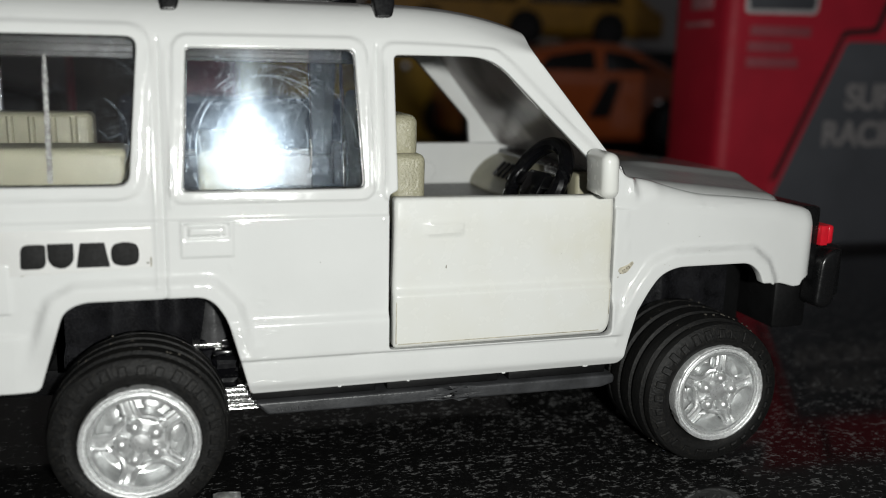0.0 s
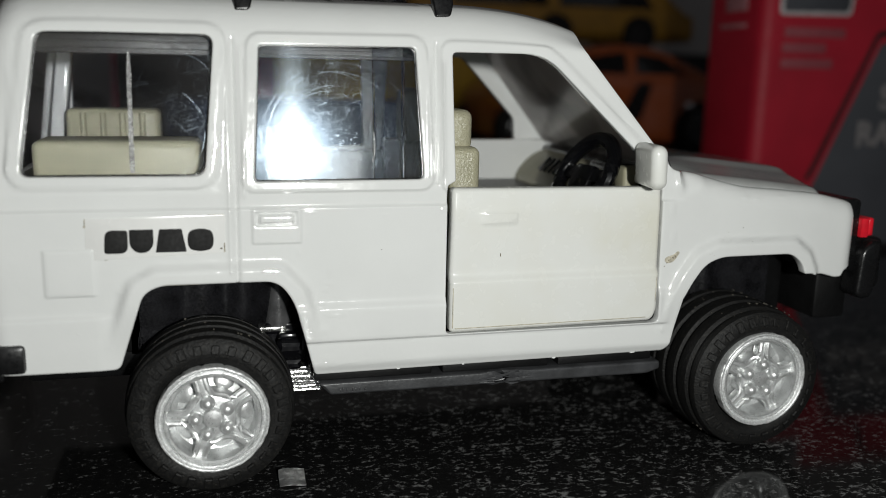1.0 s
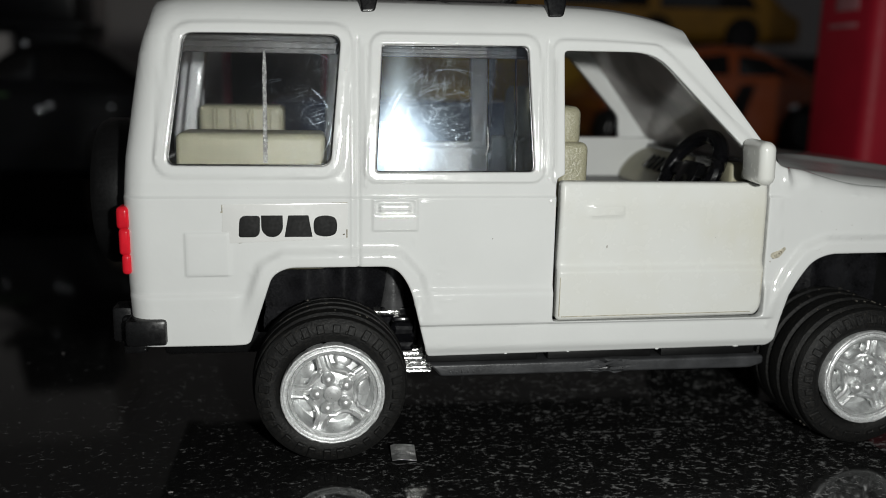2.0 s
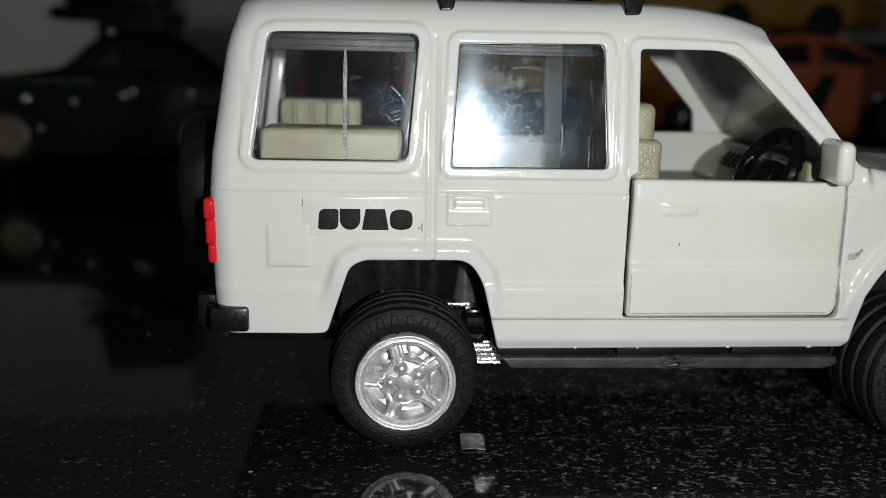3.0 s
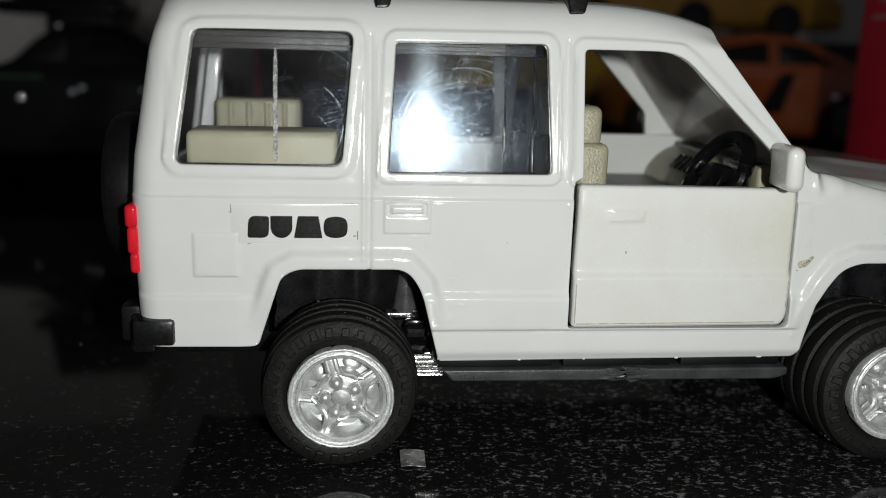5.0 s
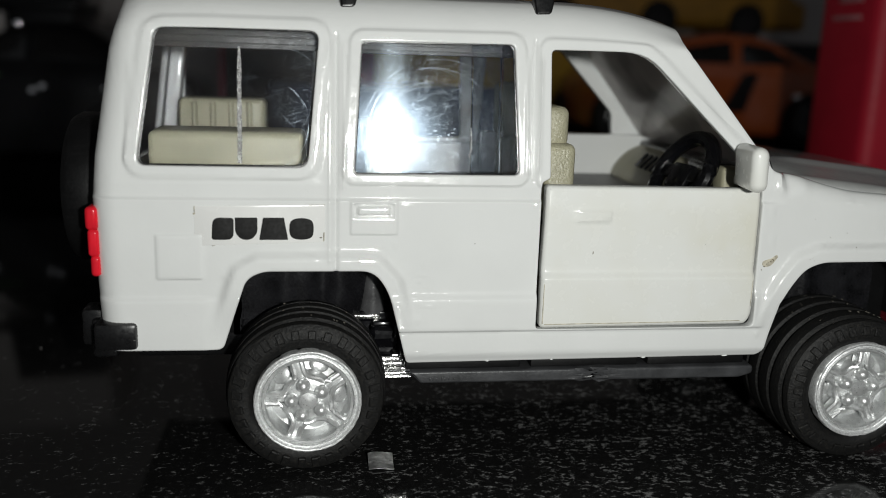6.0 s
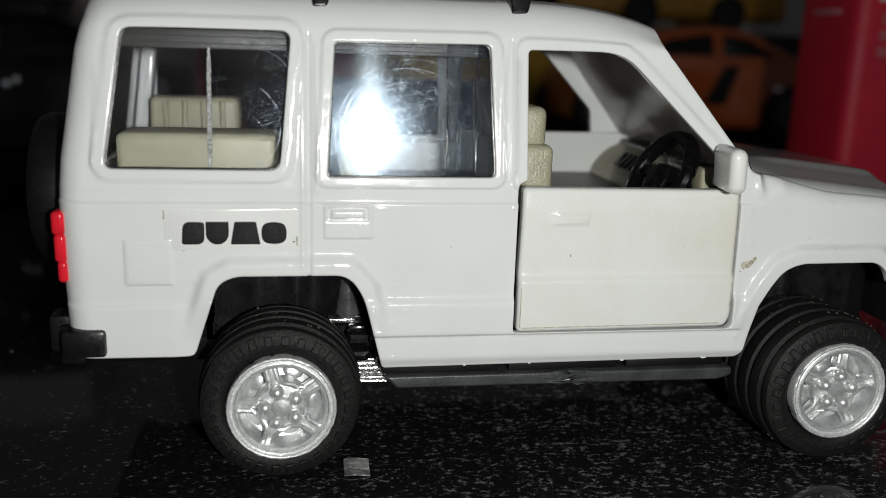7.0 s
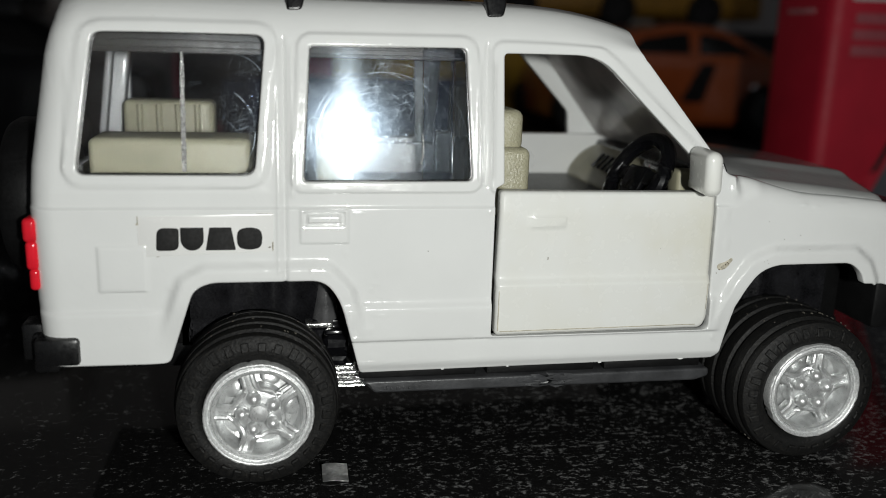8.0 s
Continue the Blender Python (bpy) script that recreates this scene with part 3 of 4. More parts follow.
for loop in ([(3.12, 1.955), (5.90, 1.978), (5.90, 1.990), (3.12, 1.970)], [(3.085, 1.97), (3.10, 1.97), (3.098, 2.52), (3.088, 2.52)], [(6.028, 2.2), (6.036, 2.2), (6.038, 2.56), (6.030, 2.56)]):
    g = sheet(rounded([(*q, 0.004) for q in loop], 2), (), 0.006, 0.0015, 1)
    for v in g.verts:
        v.co.y += 0.122
    part("edge_grime", g, GRIME, door, "brown grime line along the door's edge")

# windows
def pane(name, loop, mat, label, grow=0.03, y_in=0.075):
    c = sum(loop, Vector((0, 0))) / len(loop)
    pts = [p + (p - c).normalized() * grow for p in loop]
    bm = sheet(pts, (), 0.05, 0.01, 1)
    for v in bm.verts:
        z = v.co.z
        v.co.y += float(side_y(np.array(z))) + y_in - 0.013 * (z - 4.8)
    # black ring added as the shadow line between pane and frame
    gap_ring = sheet([p + (p - c).normalized() * 0.02 for p in loop], ([p - (p - c).normalized() * 0.022 for p in loop],), 0.03, 0.006, 1)
    cuts(gap_ring, "z", np.arange(4.0, 5.7, 0.2))
    for v in gap_ring.verts:
        v.co.y += float(side_y(np.array(v.co.z))) + y_in - 0.032
    ob = part(name, bm, mat, car, label, angle=12)
    part("gap_ring", gap_ring, BLACK, ob, "thin black ring standing in for the dark gap round the pane")
    ob.visible_shadow = False
    return ob


# dark rail painting the shade of the roof's inside behind the window tops
bm = merge(box(-2.0, 0.20, 0.0, 0.05, 5.44, 5.76, 0.015), box(-2.0, 0.20, -0.015, 0.03, 5.50, 5.515, 0.005), box(-2.0, 0.20, -0.02, 0.03, 5.58, 5.60, 0.006),
           box(0.50, 2.80, 0.0, 0.05, 5.43, 5.70, 0.015), box(0.50, 2.80, -0.02, 0.03, 5.47, 5.485, 0.005), box(0.50, 2.80, -0.015, 0.03, 5.53, 5.54, 0.004))
for v in bm.verts:
    v.co.y += float(side_y(np.array(v.co.z))) + 0.24
part("roof_shade_rail", bm, ROOF_SHADE, car, "dark rail standing in for the unlit roof inside, above the side windows")
wr = pane("rear_side_window", WIN_R, GLASS, "clear plastic rear side window with a moulded line")
pane("middle_side_window", WIN_M, GLASS_WORN, "scratched clear plastic side window with torch glare", 0.03, 0.05)
# tinted strip added to throw shade on the far pillar and dim the view
bm = box(2.49, 2.80, 0.0, 0.07, 3.86, 5.60, 0.02)
cuts(bm, "z", np.arange(3.9, 5.6, 0.2))
for v in bm.verts:
    v.co.y += float(side_y(np.array(v.co.z))) + 0.17
part("shade_flange", bm, SHADE_TINT, car, "tinted plastic strip added behind the glass to deepen the shade", angle=12)
# second tinted strip, casting no shadow: its tint alone paints the shade behind
bm = box(2.09, 2.485, 0.0, 0.07, 3.86, 5.60, 0.02)
cuts(bm, "z", np.arange(3.9, 5.6, 0.2))
for v in bm.verts:
    v.co.y += float(side_y(np.array(v.co.z))) + 0.17
part("shade_flange", bm, SHADE_TINT, car, "tinted plastic strip added behind the glass to deepen the shade", angle=12).visible_shadow = False
# bright bar in the place of a glint on the glass
part("glazing_glint", tube([(2.05, 0.36, 4.16), (2.075, 0.362, 4.26), (2.08, 0.378, 4.40), (2.065, 0.39, 4.54)], 0.012, 6), RIBMAT, car, "short bright bar standing in for a glint in the window")
bm = box(-0.870, -0.820, -0.02, 0.02, 4.05, 5.47, 0.012)
cuts(bm, "z", np.arange(4.08, 5.46, 0.028))
for v in bm.verts:
    slim = 1 - 0.55 * float(step(5.25, 5.47, np.array(v.co.z)))
    v.co.x = -0.845 + (v.co.x + 0.845) * slim + random.uniform(-0.006, 0.006)
    v.co.y += float(side_y(np.array(v.co.z))) + 0.06 + random.uniform(-0.008, 0.008)
part("moulded_line", bm, RIBMAT, wr, "frosted vertical moulding line", angle=8).visible_shadow = False

# windscreen
bm = bmesh.new()
rows = []
for i in range(13):
    t = i / 12
    row = []
    for j in range(17):
        u = j / 16 * 2 - 1
        x = 4.80 + 1.34 * t + 0.10 * (1 - u * u)
        z = 5.66 - 1.62 * t + 0.06 * (1 - u * u) * (1 - t)
        half = 2.02 + 0.30 * t
        row.append(bm.verts.new((x, MID + u * half, z)))
    rows.append(row)
for a, b in zip(rows, rows[1:]):
    for j in range(16):
        bm.faces.new((a[j], a[j + 1], b[j + 1], b[j]))
bmesh.ops.solidify(bm, geom=bm.faces[:], thickness=0.05)
ws = part("windscreen", bm, SCREEN, car, "smoky clear plastic windscreen")
ws.visible_shadow = False

# bonnet
bm = bmesh.new()
rows = []
nx, ny = 40, 48
for i in range(nx + 1):
    x = 6.28 + (9.04 - 6.28) * i / nx
    row = []
    for j in range(ny + 1):
        u = j / ny * 2 - 1
        y = MID + u * 2.40
        e = 1 - abs(u)
        z = 4.09 - 0.112 * (x - 6.3) + 0.06 * (1 - u * u) - 0.13 * float(step(0.50, 1.0, np.array(abs(u)))) + 0.02
        z -= 0.22 * (1 - min(1, e / 0.085)) ** 2
        z -= 0.20 * max(0, (x - 8.78) / 0.26) ** 2
        z += 0.05 * float(step(0.62, 0.50, np.array(abs(u)))) * float(step(6.6, 7.4, np.array(x)))
        z -= 0.10 * float(step(6.9, 6.3, np.array(x))) * float(step(0.7, 1.0, np.array(abs(u))))
        x2 = x - 0.12 * u * u * max(0, (x - 8.0) / 1.04)
        row.append(bm.verts.new((x2, y, z)))
    rows.append(row)
for a, b in zip(rows, rows[1:]):
    for j in range(ny):
        bm.faces.new((a[j], b[j], b[j + 1], a[j + 1]))
bmesh.ops.solidify(bm, geom=bm.faces[:], thickness=0.20)
part("bonnet", bm, WHITE, car, "glossy white bonnet sitting slightly raised", angle=60)
part("scuttle", merge(box(6.0, 6.5, 0.5, 5.0, 3.6, 3.98, 0.05), box(6.4, 9.1, 0.42, 0.6, 3.0, 3.6, 0.05), box(6.4, 9.1, 4.9, 5.08, 3.0, 3.6, 0.05)), BLACK, car)

# nose
gr = part("grille", box(8.85, 9.48, 0.36, 5.14, 2.45, 3.56, 0.06), BLACK, car, "black plastic grille")
for z in (2.7, 2.9, 3.1, 3.3):
    part("slat", box(9.40, 9.50, 1.1, 4.4, z, z + 0.08, 0.02), BLACK, gr)
ind = part("indicator_light", box(9.46, 9.60, 0.30, 0.62, 2.98, 3.28, 0.03), RED, car, "red front indicator lens")
part("lens", box(9.59, 9.70, 0.32, 0.62, 3.00, 3.28, 0.04, 3), RED, ind)
fb = part("front_bumper", box(9.62, 9.98, 0.38, 5.10, 2.16, 2.96, 0.10, 3), BLACK, car, "black plastic front bumper with end plates")
for y in (0.20, 4.9):
    bm = sheet(rounded([(9.41, 2.12, 0.14), (9.46, 2.80, 0.14), (9.62, 2.94, 0.1), (9.80, 2.94, 0.06), (9.74, 2.20, 0.08), (9.68, 2.06, 0.08), (9.52, 2.05, 0.1)]), (), 0.4, 0.06, 3)
    part("end_plate", moved(bm, Matrix.Translation((0, y, 0))), BLACK, fb)
part("front_valance", box(9.00, 9.58, 0.60, 4.95, 1.66, 2.50, 0.06), SPARE, car)

# chassis, wheel wells, running board
ch = part("chassis", box(-2.40, 9.0, 1.35, 4.15, 1.15, 1.62, 0.08), BLACK, car, "black plastic chassis")
part("floor_pan", box(1.25, 6.40, 0.55, 4.95, 1.30, 1.72, 0.05), BLACK, ch)
part("wheel_well", box(-2.35, 1.2, 1.30, 4.2, 1.5, 3.0, 0.06), SPARE, ch)
part("wheel_well", box(6.2, 8.9, 1.30, 4.2, 1.5, 3.4, 0.06), SPARE, ch)
part("tail_pan", box(-2.35, -1.05, 0.45, 5.05, 1.72, 2.1, 0.05), BLACK, ch)


def well_liner(x0, x1, z0, z1, y, waves):
    """A glossy black inner panel with soft upright bulges."""
    bm = bmesh.new()
    n = 60
    rows = []
    for z in np.linspace(z0, z1, 8):
        rows.append([])
        for k in range(n + 1):
            x = x0 + (x1 - x0) * k / n
            d = sum(h * math.exp(-((x - c) / w) ** 2) for c, w, h in waves)
            rows[-1].append(bm.verts.new((x, y - d * (1 - 0.15 * (z - z0)), z)))
    for a, b in zip(rows, rows[1:]):
        for k in range(n):
            bm.faces.new((a[k], a[k + 1], b[k + 1], b[k]))
    bmesh.ops.solidify(bm, geom=bm.faces[:], thickness=0.04)
    return bm


CONE = material("smoky_grey_plastic", (0.07, 0.07, 0.072), 0.24, 0.3, 500, 2600, 0.12)
LINER = material("scuffed_glossy_black_plastic", (0.022, 0.022, 0.025), 0.28, 0.3, 500, 2600, 0.12)
part("well_liner", well_liner(-1.05, 1.12, 1.5, 2.78, 1.27, ((-0.35, 0.16, 0.07), (0.18, 0.14, 0.12), (0.80, 0.20, 0.24))), LINER, car, "glossy black wheel well liner")
part("well_liner", well_liner(6.3, 8.6, 1.5, 3.0, 1.27, ((6.9, 0.2, 0.05), (7.45, 0.16, 0.14), (8.1, 0.2, 0.06))), LINER, car, "glossy black wheel well liner")
bm = bmesh.new()
bmesh.ops.create_cone(bm, cap_ends=True, segments=28, radius1=0.19, radius2=0.11, depth=0.74, matrix=Matrix.Translation((0.88, 1.16, 2.24)))
part("spring_cone", bm, CONE, car, "grey glossy plastic spring cone")
part("post_foot", box(0.60, 0.98, 0.95, 1.3, 1.80, 1.87, 0.02), STEEL, car)
bm = sheet(rounded([(1.50, 1.07, 0.03), (1.34, 1.24, 0.05), (6.30, 1.24, 0.05), (6.30, 1.12, 0.04), (6.1, 1.06, 0.05)]), (), 0.45, 0.03, 2)
cuts(bm, "x", np.arange(1.5, 6.3, 0.12))
for v in bm.verts:
    v.co.y += 0.34
    k = math.exp(-((v.co.x - 3.95) / 0.22) ** 2)
    if k > 0.05:
        v.co += Vector((random.uniform(-1, 1), random.uniform(-1, 1), random.uniform(-1, 1))) * 0.035 * k
run = part("running_board", bm, GREYBLK, car, "dull dark grey running board, scuffed in the middle")
part("bracket", merge(box(1.3, 2.9, 0.45, 0.75, 1.24, 1.38, 0.02), box(3.05, 4.6, 0.45, 0.75, 1.24, 1.38, 0.02), box(4.75, 6.2, 0.45, 0.75, 1.24, 1.38, 0.02)), SPARE, run)
for k in range(7):
    x = 1.60 + 0.055 * k + (0.02 if k % 3 == 0 else 0)
    part("moulded_mark", box(x, x + 0.022, 0.325, 0.36, 1.115, 1.165 if k % 2 else 1.15, 0.004), GREYBLK, run)
for x, w, h in ((4.62, 0.030, 0.012), (5.82, 0.045, 0.010), (3.3, 0.020, 0.008), (2.4, 0.025, 0.007)):
    part("paint_flake", blob((x, 0.30, 1.392 + 0.005 * (x - 1.3)), (w, 0.02, h), 2), WHITE, car, "flake of white paint under the sill")
part("axle_mount", merge(box(0.86, 1.18, 0.85, 1.5, 1.36, 1.80, 0.05), box(0.7, 1.15, 1.0, 1.5, 1.75, 1.9, 0.03)), BLACKPAINT, car, "shiny black axle mount")
bm = box(0.87, 1.16, 0.82, 1.2, 1.30, 1.75, 0.03, 2)
cuts(bm, "z", np.arange(1.32, 1.72, 0.05))
for v in bm.verts:
    v.co += Vector((random.uniform(-1, 1), random.uniform(-1, 1), 0)) * 0.035
part("metal_clip", bm, BLACKPAINT, car, "crumpled glossy black clip", angle=10)
bm = box(0.96, 1.44, 0.84, 1.6, 0.96, 1.32, 0.02)
cuts(bm, "z", np.arange(0.98, 1.31, 0.018))
for v in bm.verts:
    v.co.y += random.uniform(-0.006, 0.006)
part("metal_plate", bm, STEEL, car, "scuffed bare metal floor plate", angle=4)

# axles and wheels
part("axle", tube([(0, 0.8, 1.06), (0, 4.7, 1.06)], 0.12), BLACK, car)
part("axle", tube([(7.6, 0.8, 1.06), (7.6, 4.7, 1.06)], 0.12), BLACK, car)


def wheel(at, turn, spin, wide=1.0, rim_off=(0, -0.03)):
    """A wheel: wide ribbed tyre and five-spoked rim; outer face at y = 0."""
    w = new("wheel")
    w.parent = car
    w.matrix_basis = Matrix.Translation([c * CM for c in at]) @ Matrix.Rotation(radians(turn), 4, "Z") @ Matrix.Rotation(radians(spin), 4, "Y")
    prof = [(0.02, 0.66), (-0.06, 0.70), (-0.10, 0.76), (-0.105, 0.84), (-0.085, 0.93), (-0.04, 0.995), (0.01, 1.01), (0.06, 1.01),
            (0.09, 0.985), (0.12, 0.985), (0.15, 1.03), (0.22, 1.045), (0.30, 1.045), (0.33, 0.99), (0.36, 0.99), (0.39, 1.05), (0.47, 1.06), (0.56, 1.05),
            (0.59, 0.985), (0.62, 0.985), (0.65, 1.05), (0.73, 1.06), (0.82, 1.05), (0.85, 0.985), (0.88, 0.985), (0.91, 1.04), (1.03, 1.03), (1.10, 0.98), (1.16, 0.85), (1.14, 0.6)]
    tyre = lathe([(y if y < 0.1 else 0.1 + (y - 0.1) * wide, r) for y, r in prof], 96)
    lug = []
    for k in range(28):
        b = box(-0.050, 0.050, -0.036, 0.02, 0, random.uniform(0.11, 0.16), 0.012, 1)
        if k % 3 == 1:
            b = merge(b, box(-0.075, -0.03, -0.022, 0.02, 0.0, 0.05, 0.01, 1))
        m = Matrix.Rotation(2 * math.pi * (k + random.uniform(-0.08, 0.08)) / 28, 4, "Y") @ Matrix.Translation((0, -0.108, 0.81)) @ Matrix.Rotation(radians(-20), 4, "X")
        lug.append(moved(b, m))
    part("tyre", merge(tyre, *lug), RUBBER, w, "dusty black rubber tyre with ribbed tread")
    rim = lathe([(0.0, 0.60), (-0.075, 0.598), (-0.088, 0.585), (-0.085, 0.560), (-0.05, 0.548), (0.10, 0.545), (0.21, 0.52), (0.245, 0.45), (0.23, 0.36), (0.10, 0.02)], 72)
    r = part("rim", rim, SILVER, w, "sprayed silver five-spoked rim")
    lip = lathe([(0.04, 0.70), (-0.09, 0.706), (-0.122, 0.698), (-0.127, 0.682), (-0.120, 0.664), (-0.092, 0.655), (-0.080, 0.641), (-0.096, 0.630), (-0.098, 0.612), (-0.07, 0.602), (-0.02, 0.600), (0.03, 0.60)], 110)
    for v in lip.verts:
        v.co += Vector((random.uniform(-1, 1), random.uniform(-1, 1), random.uniform(-1, 1))) * 0.0035
        if math.hypot(v.co.x, v.co.z) > 0.69 and random.random() < 0.12:
            v.co *= 0.982
    part("rim_lip", lip, LIP, r, "grainy worn silver rim edge", angle=60)
    for k in range(5):
        t = radians(72 * k + 36)
        petal = moved(blob((0, 0, 0), (0.115, 0.05, 0.135), 3), Matrix.Rotation(t, 4, "Y") @ Matrix.Translation((0.43, 0.222, 0)) @ Matrix.Rotation(radians(24), 4, "Z"))
        part("pocket", petal, SILVER, r)
    for k in range(5):
        a = 2 * math.pi * k / 5
        ridge = []
        for rad, deg, y in ((0.56, 6.5, 0.0), (0.50, 7.0, -0.01), (0.40, 9.0, -0.02), (0.34, 14, -0.02), (0.315, 24, -0.005), (0.31, 36, 0.01),
                            (0.315, 48, -0.005), (0.34, 58, -0.02), (0.40, 63, -0.02), (0.50, 65, -0.01), (0.56, 65.5, 0.0)):
            t = radians(deg)
            ridge.append((rad * math.cos(t), y, -rad * math.sin(t)))
        part("spoke", moved(merge(tube(ridge, 0.036, 8), box(0.15, 0.60, 0.005, 0.16, -0.055, 0.055, 0.02)), Matrix.Rotation(a, 4, "Y")), SILVER, r)
        part("bolt", moved(blob((0.215, -0.04, 0), (0.092, 0.105, 0.092), 3), Matrix.Rotation(a, 4, "Y")), SILVER, r)
    part("hub_plate", lathe([(0.20, 0.345), (0.03, 0.31), (0.01, 0.26), (0.01, 0.01)], 40), SILVER, r)
    r.scale = (0.985, 1, 0.985)
    r.location = Matrix.Rotation(radians(-spin), 3, "Y") @ Vector((rim_off[0] * CM, 0, rim_off[1] * CM))
    part("hub_cap", lathe([(0.05, 0.135), (-0.05, 0.13), (-0.075, 0.115), (-0.085, 0.06), (-0.088, 0.005)], 32), SILVER, r)
    return w


def tread_dust(w, count, wide):
    """Crumbs of dust caught in the grooves of a tyre."""
    bits = []
    for k in range(count):
        a, y = random.uniform(-0.7, 0.9) + random.choice((0, 0, 3.1)), random.uniform(0.0, wide)
        rr = random.uniform(0.006, 0.022)
        m = Matrix.Rotation(a, 4, "Y") @ Matrix.Translation((0, y, 1.0 if y < 0.12 else 1.05))
        bits.append(moved(blob((0, 0, 0), (rr, rr * random.uniform(0.6, 1.6), rr * 0.7), 1), m))
    bm = merge(*bits)
    bmesh.ops.rotate(bm, verts=bm.verts, cent=(0, 0, 0), matrix=Matrix.Rotation(-w.matrix_basis.to_euler().y, 3, "Y"))
    part("tread_dust", bm, DUST, w, "grey-brown dust caught in the tread")


DUST = material("grey_brown_dust", (0.10, 0.09, 0.075), 0.9, 0.3, 2500, 6000, 0.3)
tread_dust(wheel((-0.03, 0.02, 1.06), 0, -34, 0.9, (0.02, -0.04)), 45, 0.9)
tread_dust(wheel((7.55, -0.16, 1.06), 0, -12, 1.22, (0.05, 0.015)), 90, 1.2)
wheel((0, 2 * MID - 0.02, 1.06), 180, 20)
wheel((7.6, 2 * MID - 0.02, 1.06), 180, 40)

# roof rack
rack = part("roof_rack", tube([(-0.6, 0.75, 6.42), (3.4, 0.75, 6.42)], 0.07), BLACK, car, "black plastic roof rack")
part("rail", tube([(-0.6, 4.75, 6.42), (3.4, 4.75, 6.42)], 0.07), BLACK, rack)
for x in (-0.5, 0.5, 1.7, 3.0):
    part("crossbar", tube([(x, 0.75, 6.42), (x, 4.75, 6.42)], 0.05), BLACK, rack)
for x, w0 in ((0.50, 0.10), (3.02, 0.115)):
    b = sheet(rounded([(x - w0, 5.99, 0.03), (x + w0 * 0.8, 6.0, 0.05), (x + w0 * 1.15, 6.15, 0.05), (x + w0 * 1.2, 6.45), (x - w0 * 1.6, 6.45), (x - w0 * 1.1, 6.1, 0.05)]), (), 0.16, 0.03)
    for v in b.verts:
        v.co.y += 0.60 + 0.25 * max(0, v.co.z - 5.95)
    part("foot", b, BLACK, rack)

# wing mirror
bm = box(-0.115, 0.125, -0.45, 0.32, 3.84, 4.43, 0.115, 6)
for v in bm.verts:
    low = max(0.0, 4.05 - v.co.z)
    v.co.y += 0.25 * low * (1 if v.co.y < 0 else 0)
    v.co.x += 5.735 + 0.12 * v.co.y + 0.07 * (4.1 - v.co.z)
mi = part("wing_mirror", bm, DOOR, car, "cream-white plastic wing mirror")
# black bar put where the gap by the bonnet is only in shade
part("gap_bar", tube([(6.319, 0.62, 4.14), (6.354, 0.585, 4.031), (6.41, 0.55, 3.922)], 0.032, 8), BLACK, car, "black bar standing in for the dark gap beside the bonnet")
part("mirror_stalk", box(5.74, 5.95, 0.22, 0.45, 3.84, 3.98, 0.04), DOOR, mi)

# cabin
part("cabin_floor", box(-2.2, 6.1, 0.62, 4.88, 3.22, 3.38, 0.05), GREYBLK, car)
part("far_door_panel", box(3.0, 6.05, 4.72, 4.95, 2.3, 4.10, 0.05), WHITE, car, "white inner door panel")
part("moulding_ring", tube([(4.66 + 0.17 * math.cos(2 * math.pi * k / 32), 4.715, 3.60 + 0.17 * math.sin(2 * math.pi * k / 32)) for k in range(32)], 0.014, 6, True), WHITE, car)
part("far_side_trim", box(-2.2, 3.0, 4.72, 4.95, 2.3, 3.9, 0.05), WHITE, car)


def seat(name, x0, x1, y0, y1, z0, z1, ribs, lab, mat=CREAM):
    ob = part(name, box(x0, x1, y0, y1, z0, z1, 0.10, 4), mat, car, lab)
    for k in range(ribs):
        x = x0 + (x1 - x0) * (k + 0.9) / (ribs + 0.8)
        part("rib", tube([(x, y0 - 0.01, z0 + 0.06), (x + 0.01, y0 - 0.02, (z0 + z1) / 2), (x, y0 - 0.01, z1 - 0.06)], 0.05, 8), CREAM, ob)
    return ob


seat("rear_bench", -2.05, -0.05, 0.85, 1.7, 2.5, 4.39, 0, "cream plastic side bench behind the window")
seat("far_bench", -2.10, -0.72, 3.8, 4.4, 2.5, 4.64, 4, "cream plastic far bench with ribbed padding")
seat("middle_seat", 0.75, 1.25, 0.9, 4.4, 2.5, 4.35, 0, "cream plastic middle seat")
fs = seat("driver_seat", 3.20, 3.64, 0.85, 2.2, 2.5, 4.30, 0, "cream grained plastic driver's seat with headrest", LEATHER)
part("headrest", box(3.22, 3.58, 1.05, 2.0, 4.22, 4.80, 0.12, 4), LEATHER, fs)
ps = seat("passenger_seat", 3.20, 3.76, 3.1, 4.4, 2.5, 4.2, 0, "cream plastic front passenger seat with headrest")

part("headrest", box(3.10, 3.52, 3.3, 4.2, 4.12, 5.02, 0.12, 4), CREAM, ps)

# dashboard and steering wheel
bm = sheet(rounded([(5.46, 3.2, 0.1), (5.44, 3.46, 0.16), (5.62, 3.72, 0.2), (5.86, 3.90, 0.2), (6.20, 3.98, 0.1), (6.20, 3.2)]), (), 3.0, 0.1, 3)
dash = part("dashboard", moved(bm, Matrix.Translation((0, 1.68, 0))), CREAM, car, "cream plastic dashboard with vent slots")
for k in range(4):
    part("vent_slot", moved(box(-0.03, 0.03, 3.00 + 0.21 * k, 3.055 + 0.21 * k, -0.15, 0.15, 0.012), Matrix.Translation((5.66, 0, 3.765)) @ Matrix.Rotation(radians(44), 4, "Y")), GREYBLK, dash)
